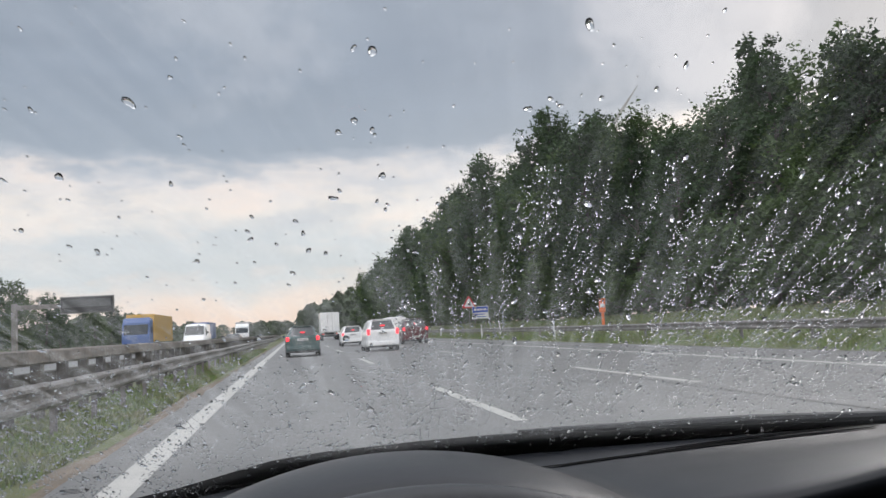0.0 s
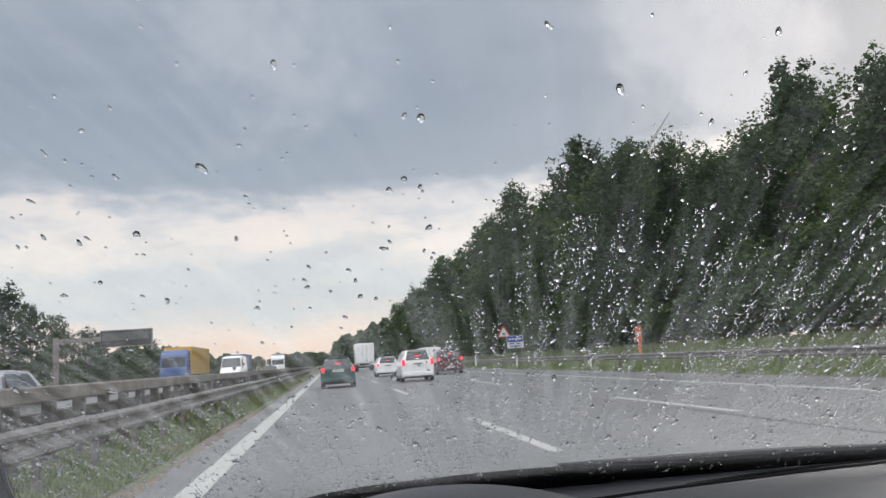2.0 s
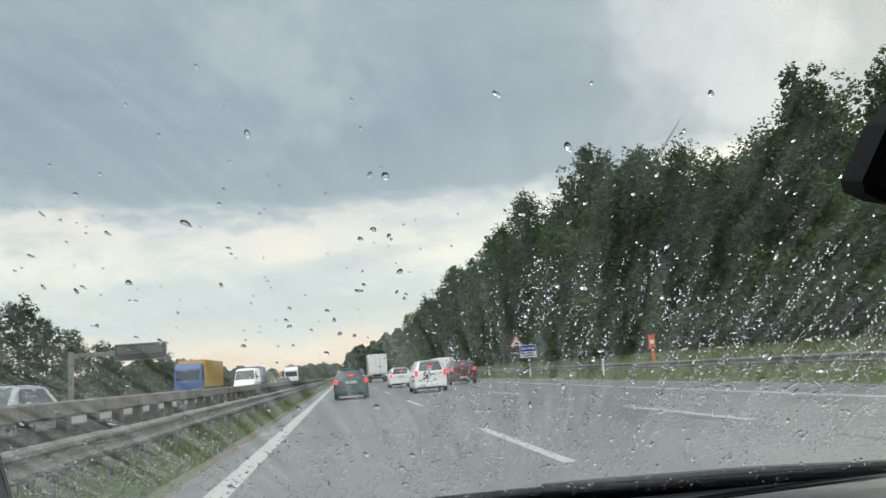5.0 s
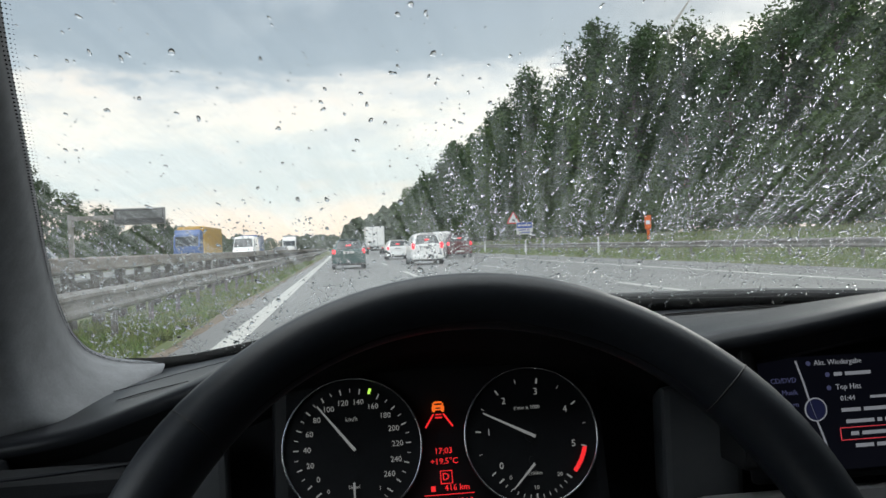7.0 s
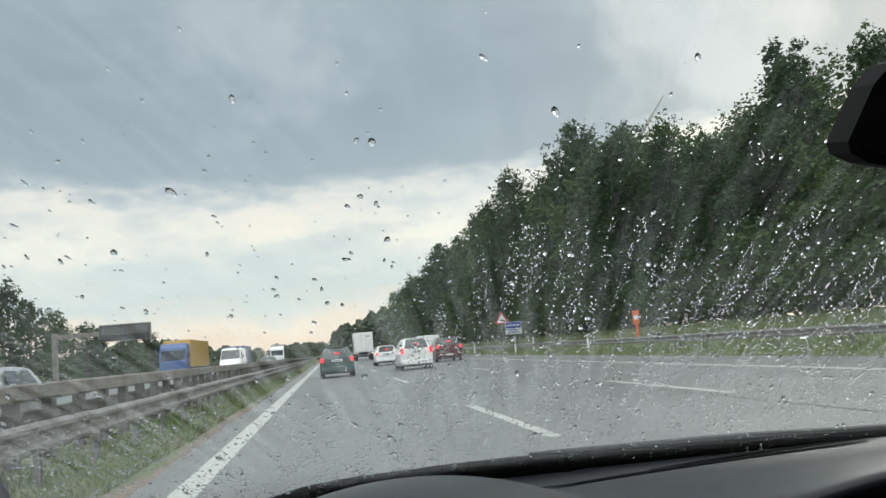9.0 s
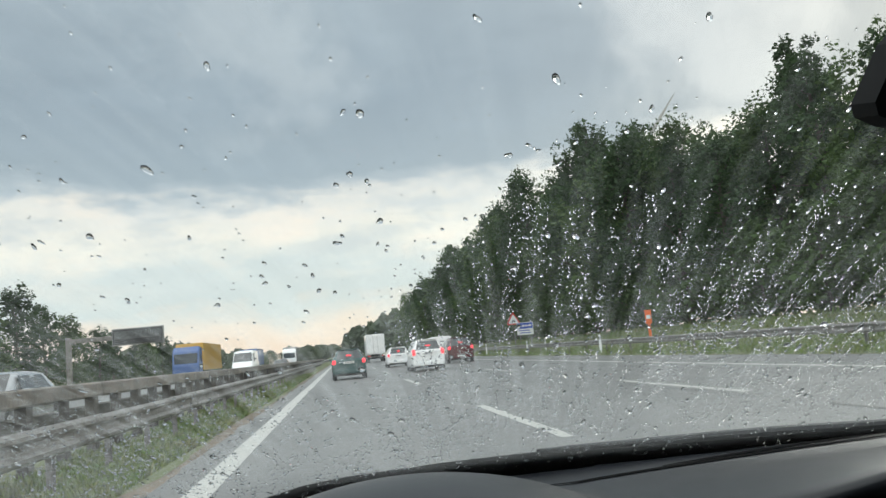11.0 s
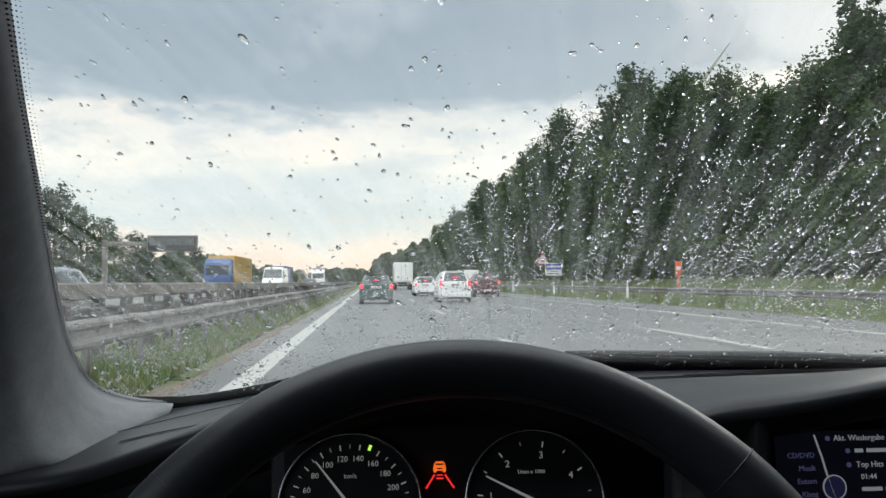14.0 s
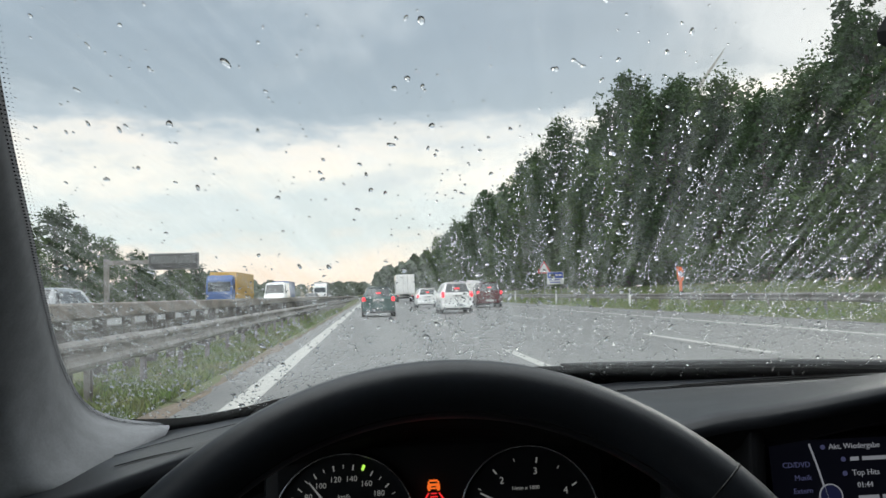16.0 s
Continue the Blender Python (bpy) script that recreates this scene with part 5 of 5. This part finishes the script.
for deg, wd in ((0, 0.045), (180, 0.045), (270, 0.06)):
    a = radians(deg)
    rows = []
    for k in range(9):
        d = 0.05 + 0.115 * k / 8
        w = wd * (1.1 - 0.5 * math.sin(math.pi * k / 8))
        c = Vector((math.cos(a), math.sin(a), 0)) * d
        t = Vector((-math.sin(a), math.cos(a), 0)) * w / 2
        z = -0.03 + 0.03 * k / 8
        rows.append([c - t + Vector((0, 0, z)), c - t * 0.7 + Vector((0, 0, z + 0.008)), c + t * 0.7 + Vector((0, 0, z + 0.008)), c + t + Vector((0, 0, z)), c + Vector((0, 0, z - 0.012))])
    part("spoke", grid_mesh(rows, closed=True)[0], DASH_LOW, wheel, smooth=True)
part("airbag_cover", box((0.15, 0.12, 0.05), (0, -0.012, -0.028), 0.022), DASH_LOW, wheel, "black airbag cover")

# ---- display in the second hood ----
SC = Matrix.Translation((0.4579, 0.6536, 0.8942)) @ Matrix.Rotation(math.pi / 2 - radians(8), 4, "X")
display = part("display", box((0.255, 0.110, 0.012), (0.0, 0, -0.007), 0.005), GAUGE_FACE, own, "lit colour screen under its own hood")
display.matrix_local = SC
part("screen", box((0.232, 0.094, 0.001), (0, 0, 0.0), 0.0), SCREEN, display, "dark blue menu screen")


def on_screen(px, py):
    """Places on the screen by rows and columns of its menu, in millimetres from its middle."""
    return Matrix.Translation((px * 0.001, py * 0.001, 0.0012))


for s, x, y, size in (("Akt. Wiedergabe", -67, 41, 0.0062), ("Top Hits", -50, 20, 0.0064), ("01:44", -47, 10.5, 0.0060)):
    lettering("menu_text", s, size, on_screen(x, y), SCREEN_TEXT, display, "LEFT")
for s, x, y in (("CD/DVD", -84, 28), ("Musik", -84, 18), ("Extern", -84, 8), ("Klang", -84, -2)):
    lettering("menu_text", s, 0.0060, on_screen(x, y), SCREEN_DIM, display, "RIGHT")
for x, y, words in ((-50, 31, (7, 23)), (-47, 1, (17, 20)), (-44, -8.5, (25, 4, 14)), (-41, -18.5, (7, 22, 9)), (-38, -28.5, (16, 15))):
    # song titles, too small to read
    for w in words:
        part("text_bar", box((w * 0.001, 0.0030, 0.0004), ((x + w / 2) * 0.001, y * 0.001, 0.001)), SCREEN_TEXT, display)
        x += w + 3
part("progress_bar", box((0.05, 0.0022, 0.0004), (0.005, 0.0105, 0.001)), SCREEN_TEXT, display)
bm = bmesh.new()
for a, b, c, d in ((-50, -13.5, 90, 0.6), (-50, -23.5, 90, 0.6), (-50, -18.5, 0.6, 10.0), (40, -18.5, 0.6, 10.0)):
    wide = c > 5
    box((c * 0.001, d * 0.001, 0.0004), ((a + (c / 2 if wide else 0)) * 0.001, b * 0.001, 0.001), bm=bm)
part("selection_frame", bm, SCREEN_RED, display)
bm = tube([(-0.083, 0.044, 0.001), (-0.078, 0.026, 0.001), (-0.073, 0.004, 0.001), (-0.066, -0.018, 0.001), (-0.060, -0.040, 0.001)], 0.0008, 5)
part("menu_line", bm, SCREEN_TEXT, display)
part("menu_knob", cyl(0.0088, 0.001, on_screen(-70, 3), 28), lit("navy_menu_dial", (0.02, 0.024, 0.075), 0.3), display, "round blue menu dial symbol")
rg = part("menu_ring", ring(0.0098, 0.0088, 0.001, 28), SCREEN_TEXT, display)
rg.location = (-0.070, 0.003, 0.0012)
for x, y in ((-56, 31), (-56, 20), (-72, 41)):
    part("menu_icon", cyl(0.0020, 0.0006, on_screen(x, y), 10), SCREEN_DIM, display)
part("screen_hood_cheek", box((0.012, 0.06, 0.10), (0.322, 0.665, 0.905), 0.004), DASH_LOW, own)

# ---- inner mirror, wiper ----
outline = [(0.447, 1.292), (0.430, 1.276), (0.405, 1.235), (0.406, 1.226), (0.420, 1.218), (0.445, 1.212), (0.54, 1.206), (0.64, 1.212), (0.66, 1.23), (0.66, 1.285), (0.64, 1.30), (0.50, 1.302)]
outline = [(0.04 + (x - 0.04) * 0.75, 1.10 + (z - 1.10) * 0.75) for x, z in outline]
bm = bmesh.new()
front = [bm.verts.new((x, 0.430 - 0.10 * (x - 0.3), z)) for x, z in outline]
back = [bm.verts.new((x + 0.004, 0.455 - 0.10 * (x - 0.3), z + 0.006)) for x, z in outline]
bm.faces.new(front)
bm.faces.new(back[::-1])
for i in range(len(outline)):
    j = (i + 1) % len(outline)
    bm.faces.new((front[j], front[i], back[i], back[j]))
mirror = part("rear_view_mirror", bm, material("matt_black_mirror_housing", (0.008, 0.008, 0.008), 0.8, vary=0.2, scale=30, spec=0.15), own, "black inner rear-view mirror")
bm = bmesh.new()
cx, cz = 0.415, 1.217
bm.faces.new([bm.verts.new((cx + (x - cx) * 0.93, 0.4285 - 0.10 * (cx + (x - cx) * 0.93 - 0.3), cz + (z - cz) * 0.86)) for x, z in outline])
part("mirror_glass", bm, material("tinted_mirror", (0.012, 0.012, 0.013), 0.3, 0.0, vary=0.05, scale=9), mirror)
part("mirror_stalk", tube([(0.415, 0.452, 1.225), (0.415, 0.47, 1.24), (0.415, 0.475, glass_z(0.475) - 0.004)], 0.012, 10), BLACK_TRIM, mirror)
pts = []
for k in range(15):
    x = 0.25 + 0.055 * k
    y = along(GLASS_FOOT, x) + 0.017 + 0.002 * math.sin(k * 0.9)
    pts.append((x, y, glass_z(y) + 0.012))
part("wiper", tube(pts, [0.0015 + 0.0045 * math.sin(math.pi * k / 14) ** 0.5 for k in range(15)], 8), BLACK_TRIM, own, "black wiper blade resting at the foot of the glass")

# ---- plain walls that close the cabin, some added unseen to darken it ----
part("roof_lining", box((1.75, 1.75, 0.03), (0.40, -0.52, 1.43), 0.01), CABIN, own)
part("floor_pan", box((1.75, 2.5, 0.03), (0.40, -0.20, 0.28), 0.0), CABIN, own)
# added behind the camera, unseen, to shut out light from the rear
part("rear_light_wall", box((1.75, 0.03, 1.15), (0.40, -0.34, 0.85), 0.0), CABIN, own)
part("door_side_wall", box((0.04, 2.3, 0.58), (-0.49, -0.05, 0.575), 0.01), CABIN, own)
# right side raised over its windows, unseen, to shut out their light
part("door_side_wall", box((0.04, 1.9, 1.15), (1.27, 0.10, 0.86), 0.01), CABIN, own)
part("door_trim", box((0.19, 1.0, 0.50), (-0.385, 0.30, 0.632), 0.03), DASH_LOW, own, "black door trim below the window")
# unseen panel added to keep door-window light off the pillar trim
bm = bmesh.new()
tri_a = [bm.verts.new((-0.47, y, z)) for y, z in ((1.02, 0.85), (0.52, 0.85), (0.56, 0.93), (0.80, 1.10), (0.92, 1.02))]
tri_b = [bm.verts.new((-0.50, v.co.y, v.co.z)) for v in tri_a]
bm.faces.new(tri_a), bm.faces.new(tri_b[::-1])
for i in range(5):
    bm.faces.new((tri_a[(i + 1) % 5], tri_a[i], tri_b[i], tri_b[(i + 1) % 5]))
part("side_light_block", bm, DASH_LOW, own, "unseen black panel added to block light from the door window")
# wide post added out of view to cut light from the left
part("blocking_door_post", box((0.05, 0.30, 1.15), (-0.49, -0.22, 0.86), 0.01), CABIN, own)
part("windscreen_header", box((1.75, 0.10, 0.04), (0.40, 0.31, 1.40), 0.01), CABIN, own)
part("far_pillar", tube([(1.22, 1.06, 0.92), (1.14, 0.70, 1.15), (1.06, 0.32, 1.39)], 0.045, 8), PILLAR, own)


# outer shell, out of the driver's sight
shell = paint("black_car_body", (0.012, 0.012, 0.013))
rows = []
for k in range(9):
    f = k / 8
    y = 1.17 + 1.45 * f
    z = 0.81 - 0.12 * f - 0.16 * f ** 4
    rows.append([(0.40 + (i / 6 - 0.5) * (1.72 - 0.22 * f ** 2), y, z - 0.05 * (2 * i / 6 - 1) ** 4) for i in range(7)])
part("bonnet", grid_mesh(rows)[0], shell, own, "black bonnet", smooth=True)
part("front_bumper", box((1.62, 0.24, 0.34), (0.40, 2.62, 0.36), 0.08), shell, own)
part("boot", box((1.70, 1.15, 0.62), (0.40, -1.45, 0.62), 0.10), shell, own)
part("rear_body", box((1.74, 0.62, 1.00), (0.40, -0.70, 0.84), 0.12), shell, own)
for sgn in (-1, 1):
    part("front_wing", box((0.10, 1.35, 0.34), (0.40 + sgn * 0.82, 1.85, 0.43), 0.04), shell, own)
    part("sill", box((0.08, 1.55, 0.30), (0.40 + sgn * 0.87, 0.32, 0.42), 0.03), shell, own)
    for yy in (1.95, -1.05):
        car_wheel(own, 0.40 + sgn * 0.78, yy, 0.315, 0.21)


# ---- rain on the outside of the glass ----
def rain_drops(name, label, seed, drops, lift=0.0015, dome=1.0):
    """Flat-based drops on the sloping glass, each a small uneven dome that the wind pushes up the glass."""
    r = random.Random(seed)
    nrm = Vector((0, 0.6, 1)).normalized()
    up = Vector((0, -1, 0.6)).normalized()
    side = Vector((1, 0, 0))
    verts, faces = [], []
    for x, y, rad, stretch, ang in drops:
        c = Vector((x, y, glass_z(y))) + nrm * lift
        d1 = side * math.cos(ang) + up * math.sin(ang)
        d2 = -side * math.sin(ang) + up * math.cos(ang)
        i0 = len(verts)
        seg = 9 if rad > 0.0011 else 5
        ph = r.uniform(0, 6.28)
        wob = r.uniform(0.10, 0.30) if rad > 0.0011 else 0.05
        # drops high on the glass are blown flat
        fat = dome * (r.uniform(1.4, 2.1) if y > 0.80 else r.uniform(1.6, 2.4) if x > 0.09 and y > 0.61 + 2.2 * max(0.0, 0.16 - x) else r.uniform(0.25, 0.45))
        ph2 = r.uniform(0, 6.28)
        push = 0.74 if y > 0.80 else 0.5
        verts.append(c)
        levels = ((1.0, 0.0), (0.92, 0.16), (0.60, 0.30)) if y > 0.74 else ((1.0, 0.0), (0.80, 0.14), (0.45, 0.25))
        for q, h in levels:
            for k in range(seg):
                a = 2 * math.pi * k / seg
                f = rad * q * (1 + wob * math.sin(2 * a + ph) + 0.5 * wob * math.sin(3 * a + ph2))
                verts.append(c + d1 * math.cos(a) * f + d2 * (math.sin(a) * f * stretch + push * rad * stretch * (1 - q)) + nrm * rad * h * fat)
        verts.append(c + d2 * push * rad * stretch + nrm * rad * (0.36 if y > 0.74 else 0.29) * fat)
        top = len(verts) - 1
        for k in range(seg):
            j = (k + 1) % seg
            faces.append((i0, i0 + 1 + k, i0 + 1 + j))
            for lv in range(2):
                a0, b0 = i0 + 1 + lv * seg, i0 + 1 + (lv + 1) * seg
                faces.append((a0 + k, b0 + k, b0 + j, a0 + j))
            faces.append((i0 + 1 + 2 * seg + k, top, i0 + 1 + 2 * seg + j))
    me = bpy.data.meshes.new(name)
    me.from_pydata([tuple(v) for v in verts], [], faces)
    for p in me.polygons:
        p.use_smooth = True
    me.materials.append(WATER)
    return tagged(new(name, me), label, "raindrops", kind="stuff")


rng = random.Random(77)
drops = []
for k in range(2300):
    x = -0.30 + 1.0 * rng.random() ** 0.85
    y = 0.45 + 0.61 * rng.random() ** 0.66
    q = rng.random()
    rad = rng.uniform(0.0005, 0.0010) if q < 0.66 else rng.uniform(0.0010, 0.0017) if q < 0.92 else rng.uniform(0.0017, 0.0027) if q < 0.996 else rng.uniform(0.0027, 0.0033)
    drops.append((x, y, rad, rng.uniform(1.1, 2.3), rng.uniform(-0.2, 0.7)))
rain_drops("raindrops", "scattered raindrops on the windscreen", 1, drops)


def run_angle(x):
    """Rain is blown upwards over the glass, fanning out from the middle."""
    return radians(99 - 46 * (x - 0.15))


drops = []
for k in range(30000):
    # fine drops in a fan of runs, with bare tracks between them where water cleared the glass
    x0, f = 0.06 + 0.64 * rng.random(), 0.06 + 0.44 * rng.random()
    if noise.noise((x0 * 110, f * 6.0, 3.0)) + 0.3 * noise.noise((x0 * 260, f * 14, 8.0)) < 0.0 + 0.15 * f:
        continue
    ang = run_angle(x0)
    x, y = x0 + math.cos(ang) * f, 0.995 - 0.86 * math.sin(ang) * f
    if x < 0.09 or y < 0.61 + 2.2 * max(0.0, 0.16 - x):
        continue
    drops.append((x, y, 0.00044 + 0.0006 * rng.random() ** 2.2, rng.uniform(1.3, 2.2) if y < 0.88 else rng.uniform(0.9, 1.4), ang - math.pi / 2))
for k in range(900):
    x = 0.08 + 0.66 * rng.random()
    y = 0.64 + 0.36 * rng.random()
    drops.append((x, y, rng.uniform(0.0007, 0.0013), rng.uniform(1.3, 2.2), rng.uniform(-0.4, 0.4)))
for k in range(5600):
    x = -0.29 + 0.44 * rng.random()
    y = 0.80 + 0.26 * rng.random() ** 0.8
    if noise.noise((x * 30, y * 30, 5.0)) < -0.1:
        continue
    drops.append((x, y, 0.0005 + 0.0008 * rng.random() ** 2, rng.uniform(1.0, 2.0), rng.uniform(-0.4, 0.4)))
rain_drops("raindrops", "chains of fine raindrops streaking up the glass", 2, drops)
drops = []
for k in range(1500):
    # beads standing on the cowl
    x = -0.2 + 1.1 * rng.random()
    y = along(GLASS_FOOT, x) + 0.012 + 0.008 * smooth(0.1, 0.6, x) + 0.05 * rng.random() ** 1.5
    drops.append((x, y, rng.uniform(0.0005, 0.0013), rng.uniform(0.8, 1.6), rng.uniform(-0.6, 0.6)))
rain_drops("raindrops", "beads of rain on the black cowl", 3, drops, 0.0094, 1.3)
